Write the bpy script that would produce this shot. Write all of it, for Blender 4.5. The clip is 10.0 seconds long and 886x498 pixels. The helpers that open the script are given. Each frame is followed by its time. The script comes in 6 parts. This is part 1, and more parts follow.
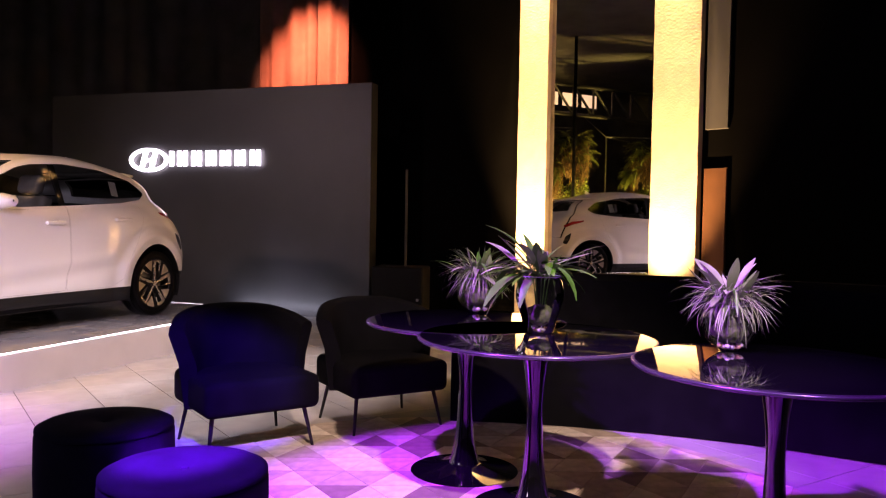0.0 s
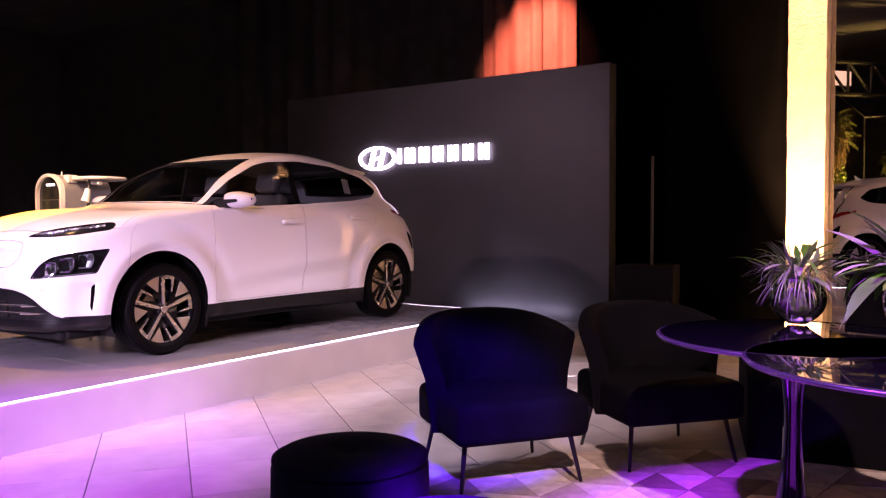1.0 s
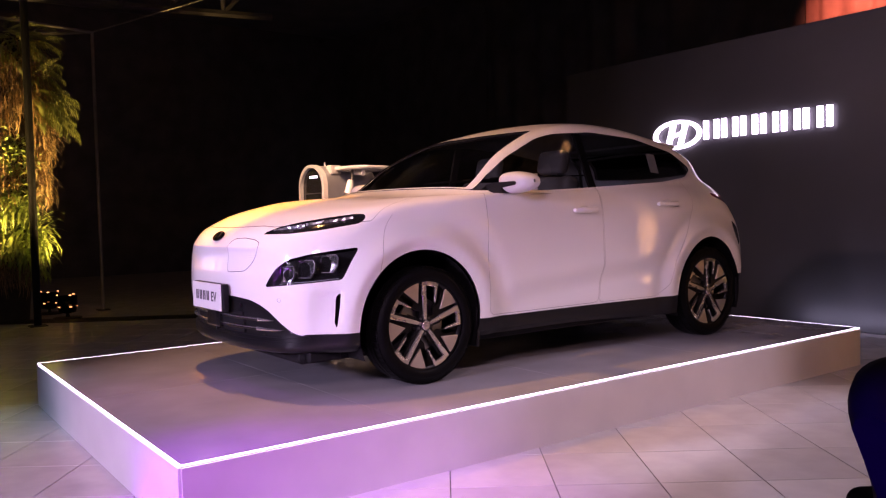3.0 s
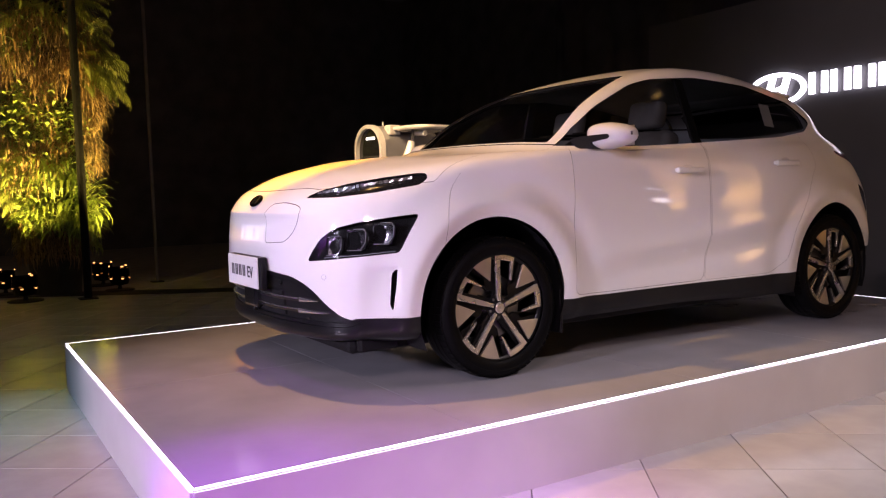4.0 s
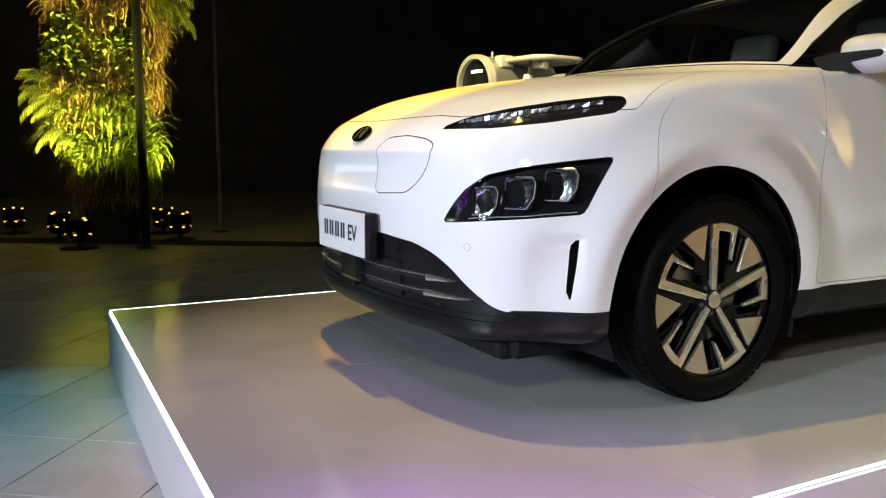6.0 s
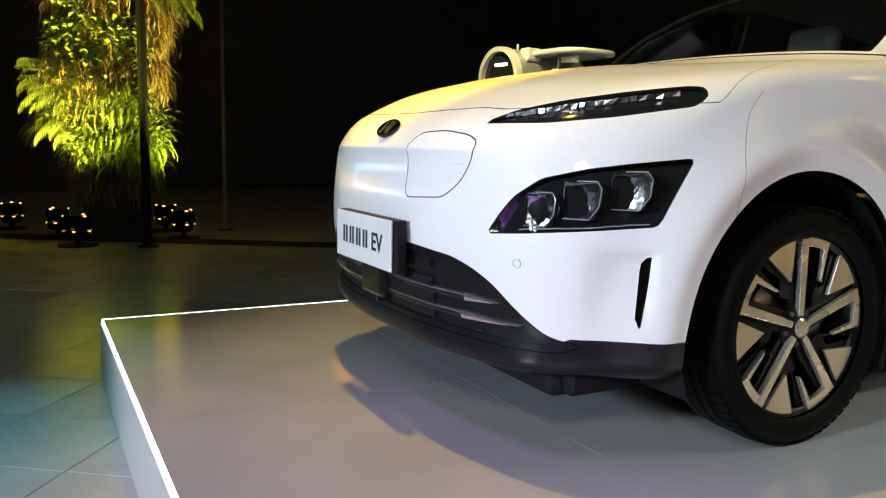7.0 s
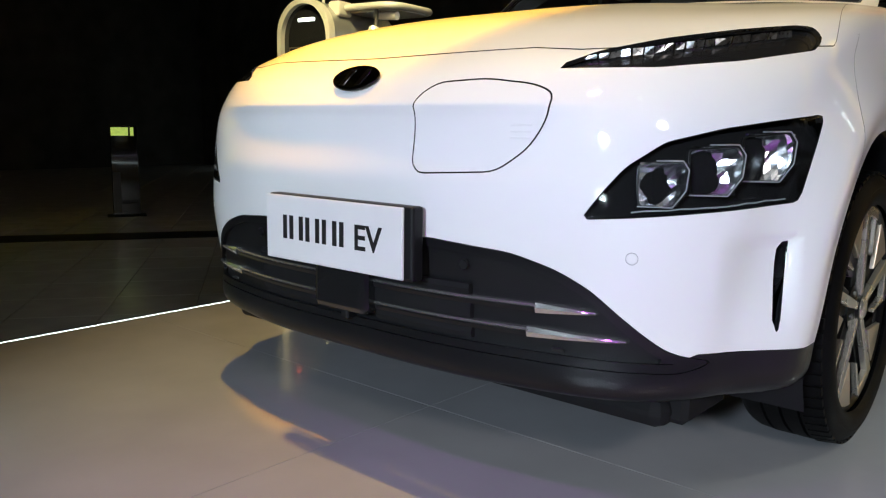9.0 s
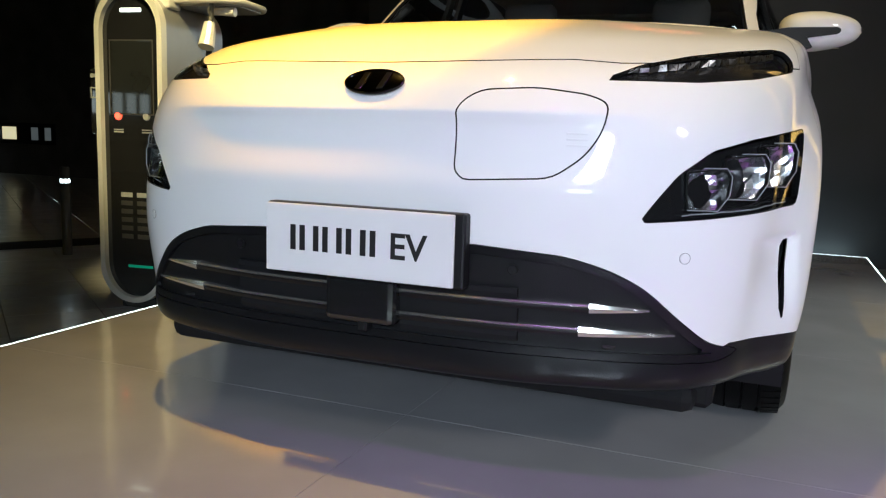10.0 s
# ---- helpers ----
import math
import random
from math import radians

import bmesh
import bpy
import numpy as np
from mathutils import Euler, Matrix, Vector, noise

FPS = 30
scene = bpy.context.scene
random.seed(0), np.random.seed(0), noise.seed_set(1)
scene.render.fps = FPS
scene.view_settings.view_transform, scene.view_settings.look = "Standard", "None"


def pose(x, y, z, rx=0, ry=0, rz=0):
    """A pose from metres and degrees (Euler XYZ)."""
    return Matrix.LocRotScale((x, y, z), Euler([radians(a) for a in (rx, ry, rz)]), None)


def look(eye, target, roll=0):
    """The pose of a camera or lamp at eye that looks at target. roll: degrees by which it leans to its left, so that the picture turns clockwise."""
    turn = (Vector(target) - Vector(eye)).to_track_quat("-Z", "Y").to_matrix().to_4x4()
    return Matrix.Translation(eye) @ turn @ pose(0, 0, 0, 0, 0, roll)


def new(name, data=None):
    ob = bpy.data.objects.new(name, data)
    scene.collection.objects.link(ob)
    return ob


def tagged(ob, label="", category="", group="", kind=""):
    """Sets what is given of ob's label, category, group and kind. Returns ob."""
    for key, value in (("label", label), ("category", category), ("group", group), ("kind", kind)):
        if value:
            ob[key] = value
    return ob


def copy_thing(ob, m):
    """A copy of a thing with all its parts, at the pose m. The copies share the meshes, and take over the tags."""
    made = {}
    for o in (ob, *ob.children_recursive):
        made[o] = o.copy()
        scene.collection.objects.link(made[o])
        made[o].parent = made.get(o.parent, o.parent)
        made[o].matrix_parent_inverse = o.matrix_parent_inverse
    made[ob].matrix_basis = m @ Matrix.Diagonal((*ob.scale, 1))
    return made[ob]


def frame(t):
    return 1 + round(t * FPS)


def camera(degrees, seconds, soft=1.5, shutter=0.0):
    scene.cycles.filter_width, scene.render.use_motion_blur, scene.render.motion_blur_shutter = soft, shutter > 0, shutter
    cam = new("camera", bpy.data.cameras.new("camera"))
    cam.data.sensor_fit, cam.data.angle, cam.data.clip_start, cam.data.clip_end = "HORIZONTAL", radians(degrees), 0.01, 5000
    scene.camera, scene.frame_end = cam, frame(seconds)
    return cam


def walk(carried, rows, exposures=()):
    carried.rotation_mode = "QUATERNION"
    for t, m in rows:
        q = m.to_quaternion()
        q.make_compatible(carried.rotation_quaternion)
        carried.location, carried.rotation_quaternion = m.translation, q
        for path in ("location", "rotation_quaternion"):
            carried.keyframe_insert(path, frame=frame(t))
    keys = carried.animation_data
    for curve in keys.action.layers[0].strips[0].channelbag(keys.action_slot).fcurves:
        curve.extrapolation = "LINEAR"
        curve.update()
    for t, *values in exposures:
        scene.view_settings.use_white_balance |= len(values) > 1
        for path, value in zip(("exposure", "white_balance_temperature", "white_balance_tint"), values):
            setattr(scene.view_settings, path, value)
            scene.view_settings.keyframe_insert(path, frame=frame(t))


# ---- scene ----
cam = camera(57.8, 10.0, soft=1.25)
PATH = [
    (0, (6.486, -4.251, 1.342), (5.816, -2.368, 1.268), 1.0),
    (0.5, (6.157, -3.931, 1.317), (5.224, -2.164, 1.236), 0.3),
    (1, (5.851, -3.634, 1.285), (4.715, -1.99, 1.206), -0.2),
    (1.5, (5.624, -3.347, 1.307), (4.36, -1.799, 1.226), -0.4),
    (2, (5.282, -3.026, 1.298), (3.87, -1.612, 1.219), -1.3),
    (2.5, (4.888, -2.805, 1.249), (3.35, -1.529, 1.174), -0.3),
    (3, (4.562, -2.571, 1.233), (2.95, -1.39, 1.152), -1.4),
    (4.5, (3.534, -2.019, 1.158), (1.799, -1.04, 0.976), -0.5),
    (5, (3.153, -1.915, 1.142), (1.384, -1.002, 0.946), 0.4),
    (6.3, (2.613, -1.946, 1.108), (0.865, -1.014, 0.834), 0.7),
    (6.5, (2.546, -1.934, 1.109), (0.799, -1.0, 0.837), 1.4),
    (7, (2.328, -1.859, 1.105), (0.567, -0.947, 0.845), 1.0),
    (7.5, (2.12, -1.844, 1.097), (0.35, -0.942, 0.864), 1.1),
    (8, (1.869, -1.888, 1.082), (0.174, -0.859, 0.819), 0.8),
    (8.5, (1.613, -1.974, 1.063), (0.058, -0.744, 0.8), 0.8),
    (9, (1.345, -2.108, 1.053), (0.055, -0.611, 0.744), 0.8),
    (9.5, (1.088, -2.293, 1.064), (0.093, -0.585, 0.763), 2.2),
    (10, (0.811, -2.427, 1.046), (0.067, -0.593, 0.759), 1.8),
]
EXPOSURES = [(0, 0.88, 6600, 34), (1, 0.74, 6350, 60), (2, 0.18, 6050, 88), (3, 0.18, 6250, 58), (4.5, 0.24, 6350, 17), (6.5, 0.32, 5900, -18), (10, 0.06, 5900, -12)]
walk(cam, [(t, look(eye, target, roll)) for t, eye, target, roll in PATH], EXPOSURES)

# ---- light ----
world = bpy.data.worlds.new("night")
scene.world = world
world.use_nodes = True
world.node_tree.nodes["Background"].inputs["Color"].default_value = (0.30, 0.32, 0.45, 1)
world.node_tree.nodes["Background"].inputs["Strength"].default_value = 0.004


def spot(name, eye, target, watts, colour, degrees=40, blend=0.6, size=0.15):
    data = bpy.data.lights.new(name, "SPOT")
    data.energy, data.color, data.spot_size, data.spot_blend, data.shadow_soft_size = watts, colour, radians(degrees), blend, size
    ob = new(name, data)
    ob.matrix_world = look(eye, target)
    return ob


def area(name, eye, target, watts, colour, wide, high):
    data = bpy.data.lights.new(name, "AREA")
    data.energy, data.color, data.shape, data.size, data.size_y = watts, colour, "RECTANGLE", wide, high
    ob = new(name, data)
    ob.matrix_world = look(eye, target)
    return ob


WHITE = (1.0, 0.93, 0.86)
spot("stage_spot", (4.4, -3.4, 3.2), (0.5, 0.5, 0.6), 300, (1.0, 0.79, 0.78), 50, 0.9, 0.30)
spot("wall_spot", (-1.95, -3.4, 4.1), (0.0, 5.3, 1.45), 300, (1.0, 0.80, 0.74), 40, 0.9, 0.10)
spot("front_spot", (2.1, -6.6, 2.4), (0.5, -1.1, 0.40), 1150, (0.84, 0.82, 1.0), 34, 0.7, 0.25)
spot("hood_spot", (-0.75, -0.82, 6.25), (0.0, 0.15, 0.4), 850, (1.0, 0.56, 0.12), 44, 0.9, 0.05)
spot("hood_accent_spot", (-0.4, -1.0, 6.2), (-0.20, -0.40, 1.3), 4200, (1.0, 0.38, 0.0), 13.5, 0.6, 0.04)
spot("rug_spot", (3.7, -3.6, 5.2), (5.85, -0.95, 0.0), 3300, (0.34, 0.03, 1.0), 35, 0.4, 0.10)
spot("rug_spot_pink", (4.2, -4.4, 5.4), (5.8, -0.9, 0.0), 260, (0.75, 0.20, 1.0), 30, 0.3, 0.10)
spot("deck_spot", (1.9, -2.3, 5.4), (1.28, -1.42, 0.29), 330, (0.50, 0.03, 1.0), 11, 1.0, 0.10)
spot("mauve_spot", (0.9, -3.4, 5.8), (0.5, -1.35, 0.29), 190, (0.75, 0.12, 1.0), 24, 0.9, 0.20)
spot("corner_spot", (1.5, -4.6, 3.2), (1.25, -2.15, 0.0), 3000, (0.52, 0.01, 1.0), 17, 0.9, 0.10)
spot("left_floor_spot", (-1.0, -4.6, 5.2), (-0.95, -2.05, 0.0), 420, (0.36, 0.80, 1.0), 17, 1.0, 0.10)
spot("apron_spot", (3.6, -5.6, 5.2), (2.0, -1.35, 0.0), 2300, (0.62, 0.08, 1.0), 21, 0.9, 0.12)
spot("pouf_spot", (6.2, -5.2, 4.8), (4.46, -1.62, 0.4), 26000, (0.32, 0.02, 1.0), 6, 0.6, 0.05)
# Unseen warm fill, added so that the plants read green.
spot("lounge_spot", (7.8, -4.6, 5.2), (5.6, -0.4, 0.9), 1200, (1.0, 0.80, 0.58), 27, 0.6, 0.10)
spot("chair_spot", (6.6, -4.6, 4.6), (3.80, -0.36, 0.45), 4500, (0.12, 0.015, 1.0), 8.5, 0.6, 0.05)
spot("table_spot", (7.8, -3.6, 5.0), (6.4, -0.95, 0.9), 1300, (0.46, 0.16, 1.0), 16, 0.5, 0.10)
spot("charger_spot", (0.3, -2.6, 5.6), (-2.12, 1.15, 1.35), 3200, (1.0, 0.72, 0.36), 14, 0.7, 0.10)
# Two unseen low spots, added to draw pale streaks on the tiles.
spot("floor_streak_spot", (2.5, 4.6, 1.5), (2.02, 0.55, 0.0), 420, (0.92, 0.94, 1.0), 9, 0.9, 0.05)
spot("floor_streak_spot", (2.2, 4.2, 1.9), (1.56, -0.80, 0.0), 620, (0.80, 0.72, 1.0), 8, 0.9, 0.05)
spot("floor_spot", (4.8, 4.2, 5.2), (2.4, 1.2, 0.0), 620, WHITE, 36, 0.6, 0.10)
for ex, ey, w in ((-5.8, -2.2, 1500), (-6.2, 0.35, 1100)):
    spot("plant_spot", (ex, ey, 0.14), (-7.15, -1.0, 2.35), w, (1.0, 0.74, 0.16), 50, 0.6, 0.06)
# Unseen area lamp, added for the strips' pale glow low on the wall.
area("wall_wash", (0.75, 5.02, 0.08), (0.75, 5.3, 0.34), 2.4, (0.78, 0.88, 1.0), 1.5, 0.04)
spot("drape_spot", (-0.30, 6.4, 6.3), (-0.62, 8.55, 3.9), 2000, (1.0, 0.27, 0.12), 42, 1.0, 0.05)
for px, py, w in ((4.20, 5.08, 1.5), (5.83, 4.28, 1.0)):
    spot("pillar_uplight", (px - 0.20, py - 0.40, 0.05), (px + 0.06, py + 0.12, 2.3), 1000 * w, (1.0, 0.64, 0.22), 54, 1.0, 0.04)
    spot("pillar_downlight", (px - 0.02, py - 0.05, 6.2), (px + 0.08, py + 0.18, 2.4), 4200 * w, (1.0, 0.64, 0.22), 20, 1.0, 0.04)


# ---- materials ----
def mat(name, colour, rough=0.5, metal=0.0, vary=0.12, scale=6.0, bump=0.0, bscale=80.0, coat=0.0, emit=None, power=0.0,
        rand=0.0, sheen=0.0, rvary=0.1, spec=0.5):
    m = bpy.data.materials.new(name)
    m.use_nodes = True
    nt = m.node_tree
    b = nt.nodes["Principled BSDF"]
    b.inputs["Metallic"].default_value, b.inputs["Specular IOR Level"].default_value = metal, spec
    if coat:
        b.inputs["Coat Weight"].default_value, b.inputs["Coat Roughness"].default_value = coat, 0.03
    if sheen:
        b.inputs["Sheen Weight"].default_value, b.inputs["Sheen Roughness"].default_value = sheen, 0.4
        b.inputs["Sheen Tint"].default_value = (0.8, 0.8, 1, 1)
    tc = nt.nodes.new("ShaderNodeTexCoord")
    n1 = nt.nodes.new("ShaderNodeTexNoise")
    n1.inputs["Scale"].default_value, n1.inputs["Detail"].default_value = scale, 6
    nt.links.new(tc.outputs["Object"], n1.inputs["Vector"])
    ramp = nt.nodes.new("ShaderNodeMapRange")
    ramp.inputs["From Min"].default_value, ramp.inputs["From Max"].default_value = 0.25, 0.75
    ramp.inputs["To Min"].default_value, ramp.inputs["To Max"].default_value = 1 - vary, 1 + vary
    nt.links.new(n1.outputs["Fac"], ramp.inputs["Value"])
    value = ramp.outputs["Result"]
    if rand:
        info = nt.nodes.new("ShaderNodeObjectInfo")
        r2 = nt.nodes.new("ShaderNodeMapRange")
        r2.inputs["To Min"].default_value, r2.inputs["To Max"].default_value = 1 - rand, 1 + rand
        nt.links.new(info.outputs["Random"], r2.inputs["Value"])
        mul = nt.nodes.new("ShaderNodeMath")
        mul.operation = "MULTIPLY"
        nt.links.new(value, mul.inputs[0])
        nt.links.new(r2.outputs["Result"], mul.inputs[1])
        value = mul.outputs[0]
    vm = nt.nodes.new("ShaderNodeVectorMath")
    vm.operation = "SCALE"
    vm.inputs[0].default_value = colour[:3]
    nt.links.new(value, vm.inputs["Scale"])
    nt.links.new(vm.outputs["Vector"], b.inputs["Base Color"])
    n2 = nt.nodes.new("ShaderNodeTexNoise")
    n2.inputs["Scale"].default_value, n2.inputs["Detail"].default_value = bscale, 4
    nt.links.new(tc.outputs["Object"], n2.inputs["Vector"])
    rr = nt.nodes.new("ShaderNodeMapRange")
    rr.inputs["To Min"].default_value, rr.inputs["To Max"].default_value = max(0.0, rough * (1 - rvary)), min(1.0, rough * (1 + rvary))
    nt.links.new(n1.outputs["Fac"], rr.inputs["Value"])
    nt.links.new(rr.outputs["Result"], b.inputs["Roughness"])
    if bump:
        bp = nt.nodes.new("ShaderNodeBump")
        bp.inputs["Strength"].default_value, bp.inputs["Distance"].default_value = bump, 0.004
        nt.links.new(n2.outputs["Fac"], bp.inputs["Height"])
        nt.links.new(bp.outputs["Normal"], b.inputs["Normal"])
    if emit:
        b.inputs["Emission Color"].default_value, b.inputs["Emission Strength"].default_value = (*emit, 1), power
    return m


def glass(name, tint, rough=0.0, clear=0.9, ior=1.5):
    """Thin pane: tinted see-through with a mirror gloss by Fresnel."""
    m = bpy.data.materials.new(name)
    m.use_nodes = True
    nt = m.node_tree
    nt.nodes.remove(nt.nodes["Principled BSDF"])
    tr, gl, mix, fr = (nt.nodes.new("ShaderNode" + k) for k in ("BsdfTransparent", "BsdfGlossy", "MixShader", "Fresnel"))
    tr.inputs["Color"].default_value = (*[c * clear for c in tint], 1)
    gl.inputs["Roughness"].default_value = rough
    fr.inputs["IOR"].default_value = ior
    nt.links.new(fr.outputs[0], mix.inputs[0])
    nt.links.new(tr.outputs[0], mix.inputs[1])
    nt.links.new(gl.outputs[0], mix.inputs[2])
    nt.links.new(mix.outputs[0], nt.nodes["Material Output"].inputs["Surface"])
    return m


M_TILE = mat("glazed_tile", (0.46, 0.44, 0.42), 0.22, 0, 0.10, 5, 0.05, 60, rand=0.10, spec=0.35)
M_GROUT = mat("grout", (0.17, 0.165, 0.16), 0.8, 0, 0.2, 20)
M_STAGE = mat("painted_deck", (0.40, 0.39, 0.405), 0.16, 0, 0.10, 3, 0.02, 120, rvary=0.3, spec=1.0, coat=0.3)
M_STAGE_SIDE = mat("painted_fascia", (0.55, 0.52, 0.52), 0.45, 0, 0.08, 3, 0.03, 90)
M_STRIP = mat("led_strip", (0.9, 0.9, 0.9), 0.4, emit=(0.92, 0.93, 1.0), power=8)
M_SIGN = mat("sign_glow", (0.9, 0.9, 0.9), 0.4, emit=(0.95, 0.93, 1.0), power=4)
M_PANEL = mat("grey_wall_panel", (0.043, 0.043, 0.046), 0.45, 0, 0.15, 1.5, 0.1, 40)
# Near-zero black hides lamp spill: the dark of unlit surfaces is in the colour.
M_SHADEBLACK = mat("shade_black", (0.003, 0.0028, 0.0028), 0.95, 0, 0.3, 2, spec=0.02)
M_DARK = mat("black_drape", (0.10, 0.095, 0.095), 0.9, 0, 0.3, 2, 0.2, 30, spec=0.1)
M_DRAPE = mat("heavy_drape", (0.25, 0.16, 0.13), 0.8, 0, 0.2, 3, 0.2, 40)
M_CEIL = mat("dark_ceiling", (0.16, 0.15, 0.145), 0.9, 0, 0.3, 1.5)
M_MIRROR = mat("mirror_glass", (0.62, 0.60, 0.58), 0.01, 1.0, 0.02)
M_PLASTER = mat("rough_plaster", (0.72, 0.62, 0.50), 0.85, 0, 0.10, 8, 1.0, 45)
M_VELVET = mat("black_velvet", (0.0045, 0.0045, 0.006), 0.85, 0, 0.35, 7, 0.3, 200, spec=0.04)
M_POUF = mat("navy_felt", (0.006, 0.006, 0.018), 0.9, 0, 0.3, 9, 0.3, 220, spec=0.05)
# Paler than the lacquer: the table edge's highlight is put into the colour.
M_RIMSHINE = mat("rim_shine", (0.10, 0.10, 0.11), 0.22, 0.7, 0.1)
M_LEG = mat("black_metal", (0.03, 0.03, 0.032), 0.3, 0.8, 0.1)
M_LACQUER = mat("black_lacquer", (0.004, 0.004, 0.005), 0.05, 0, 0.1, coat=1.0)
M_POLE = mat("grey_metal", (0.25, 0.23, 0.2), 0.45, 0.8, 0.2)
M_BLACKPOLE = mat("black_pole", (0.007, 0.007, 0.007), 0.6, 0.0, 0.2, spec=0.15)
M_STEEL = mat("dark_steel", (0.10, 0.095, 0.09), 0.5, 0.7, 0.2)
M_HIDE = [mat("hide_" + n, c, 0.85, 0, 0.25, 14, 0.3, 220, rand=0.12) for n, c in
          (("cream", (0.62, 0.55, 0.47)), ("sand", (0.44, 0.36, 0.29)), ("brown", (0.20, 0.15, 0.12)))]
M_VASE = glass("vase_glass", (0.92, 0.96, 0.94), 0.02, 0.97, 1.55)
M_LEAF = mat("leaf", (0.07, 0.21, 0.025), 0.45, 0, 0.3, 20, rand=0.25)
M_PALE = mat("pale_leaf", (0.21, 0.30, 0.13), 0.6, 0, 0.25, 20, rand=0.2)
M_MOSS = mat("moss_stone", (0.075, 0.10, 0.04), 0.8, 0, 0.4, 30)


# ---- building tools ----
def part(name, bm, material, parent=None, label=""):
    me = bpy.data.meshes.new(name)
    if isinstance(bm, bmesh.types.BMesh):
        bm.to_mesh(me)
        bm.free()
    else:
        me.from_pydata(*bm)
    me.materials.append(material)
    ob = new(name, me)
    if parent is not None:
        ob.parent = parent
    if label:
        ob["label"] = label
    return ob


def thing(name, x=0, y=0, z=0, rz=0, label="", category="", group="", kind=""):
    ob = new(name)
    ob.empty_display_size = 0.1
    ob.matrix_world = pose(x, y, z, 0, 0, rz)
    return tagged(ob, label, category, group, kind)


def smooth(ob, degrees=40):
    me = ob.data
    me.polygons.foreach_set("use_smooth", [True] * len(me.polygons))
    me.set_sharp_from_angle(angle=radians(degrees))
    return ob


def box(x0, y0, z0, x1, y1, z1, bevel=0.0, seg=2):
    bm = bmesh.new()
    bmesh.ops.create_cube(bm, size=1, matrix=Matrix.Translation(((x0 + x1) / 2, (y0 + y1) / 2, (z0 + z1) / 2)) @ Matrix.Diagonal((x1 - x0, y1 - y0, z1 - z0, 1)))
    if bevel:
        bmesh.ops.bevel(bm, geom=bm.edges[:], offset=bevel, segments=seg, affect="EDGES", profile=0.5)
    return bm


def lathe(profile, seg=32, arc=2 * math.pi):
    """Turned form round z from (radius, height) pairs."""
    verts, faces, n = [], [], len(profile)
    for i in range(seg):
        a = arc * i / seg
        verts += [(r * math.cos(a), r * math.sin(a), z) for r, z in profile]
    for i in range(seg):
        for j in range(n - 1):
            a, b = i * n + j, ((i + 1) % seg) * n + j
            faces.append((a, b, b + 1, a + 1))
    bm = bmesh.new()
    vs = [bm.verts.new(v) for v in verts]
    for f in faces:
        bm.faces.new([vs[k] for k in f])
    bmesh.ops.remove_doubles(bm, verts=bm.verts[:], dist=1e-5)
    bmesh.ops.recalc_face_normals(bm, faces=bm.faces[:])
    return bm


def tube(points, r, seg=8, r_end=None):
    """Round bar along a polyline."""
    bm = bmesh.new()
    pts = [Vector(p) for p in points]
    rings = []
    for i, p in enumerate(pts):
        d = (pts[min(i + 1, len(pts) - 1)] - pts[max(i - 1, 0)]).normalized()
        u = d.orthogonal().normalized() if i == 0 else (rings[-1][1] - d * rings[-1][1].dot(d)).normalized()
        v = d.cross(u)
        rad = r if r_end is None else r + (r_end - r) * i / (len(pts) - 1)
        rings.append(([bm.verts.new(p + (u * math.cos(2 * math.pi * k / seg) + v * math.sin(2 * math.pi * k / seg)) * rad) for k in range(seg)], u))
    for (a, _), (b, _) in zip(rings, rings[1:]):
        for k in range(seg):
            bm.faces.new((a[k], a[(k + 1) % seg], b[(k + 1) % seg], b[k]))
    bm.faces.new(rings[0][0][::-1])
    bm.faces.new(rings[-1][0])
    return bm


def extrude_outline(pts, depth, axis="z", bevel=0.0):
    """Solid plate from a flat outline (pairs), thickness along an axis."""
    bm = bmesh.new()
    vs = [bm.verts.new((a, b, 0)) for a, b in pts]
    f = bm.faces.new(vs)
    top = bmesh.ops.extrude_face_region(bm, geom=[f])
    bmesh.ops.translate(bm, vec=(0, 0, depth), verts=[v for v in top["geom"] if isinstance(v, bmesh.types.BMVert)])
    bmesh.ops.recalc_face_normals(bm, faces=bm.faces[:])
    if bevel:
        bmesh.ops.bevel(bm, geom=bm.edges[:], offset=bevel, segments=2, affect="EDGES", profile=0.5)
    if axis == "y":
        bm.transform(Matrix.Rotation(radians(90), 4, "X"))
    if axis == "x":
        bm.transform(Matrix.Rotation(radians(90), 4, "Z") @ Matrix.Rotation(radians(90), 4, "X"))
    return bm


def moved(bm, *m):
    for k in m:
        bm.transform(k)
    return bm


T, Rz, Rx, Ry = Matrix.Translation, lambda a: Matrix.Rotation(radians(a), 4, "Z"), lambda a: Matrix.Rotation(radians(a), 4, "X"), lambda a: Matrix.Rotation(radians(a), 4, "Y")
DECK = 0.29

# ---- the hall ----
HX0, HX1, HY0, HY1, HZ = -16.0, 11.0, -11.0, 9.0, 6.4
floor = tagged(part("floor", box(HX0, HY0, -0.25, HX1, HY1, -0.008), M_GROUT), "pale glazed square floor tiles laid diagonally", "floor", kind="structure")
for nm, b in (("wall_west", (HX0 - 0.2, HY0, -0.25, HX0, HY1, HZ)), ("wall_east", (HX1, HY0, -0.25, HX1 + 0.2, HY1, HZ)),
              ("wall_south", (HX0, HY0 - 0.2, -0.25, HX1, HY0, HZ)), ("wall_north", (HX0, HY1, -0.25, HX1, HY1 + 0.2, HZ))):
    tagged(part(nm, box(*b), M_DARK), "black wall of the dark hall", "wall", kind="structure")
tagged(part("ceiling", box(HX0, HY0, HZ, HX1, HY1, HZ + 0.2), M_CEIL), "dark ceiling of the hall", "ceiling", kind="structure")

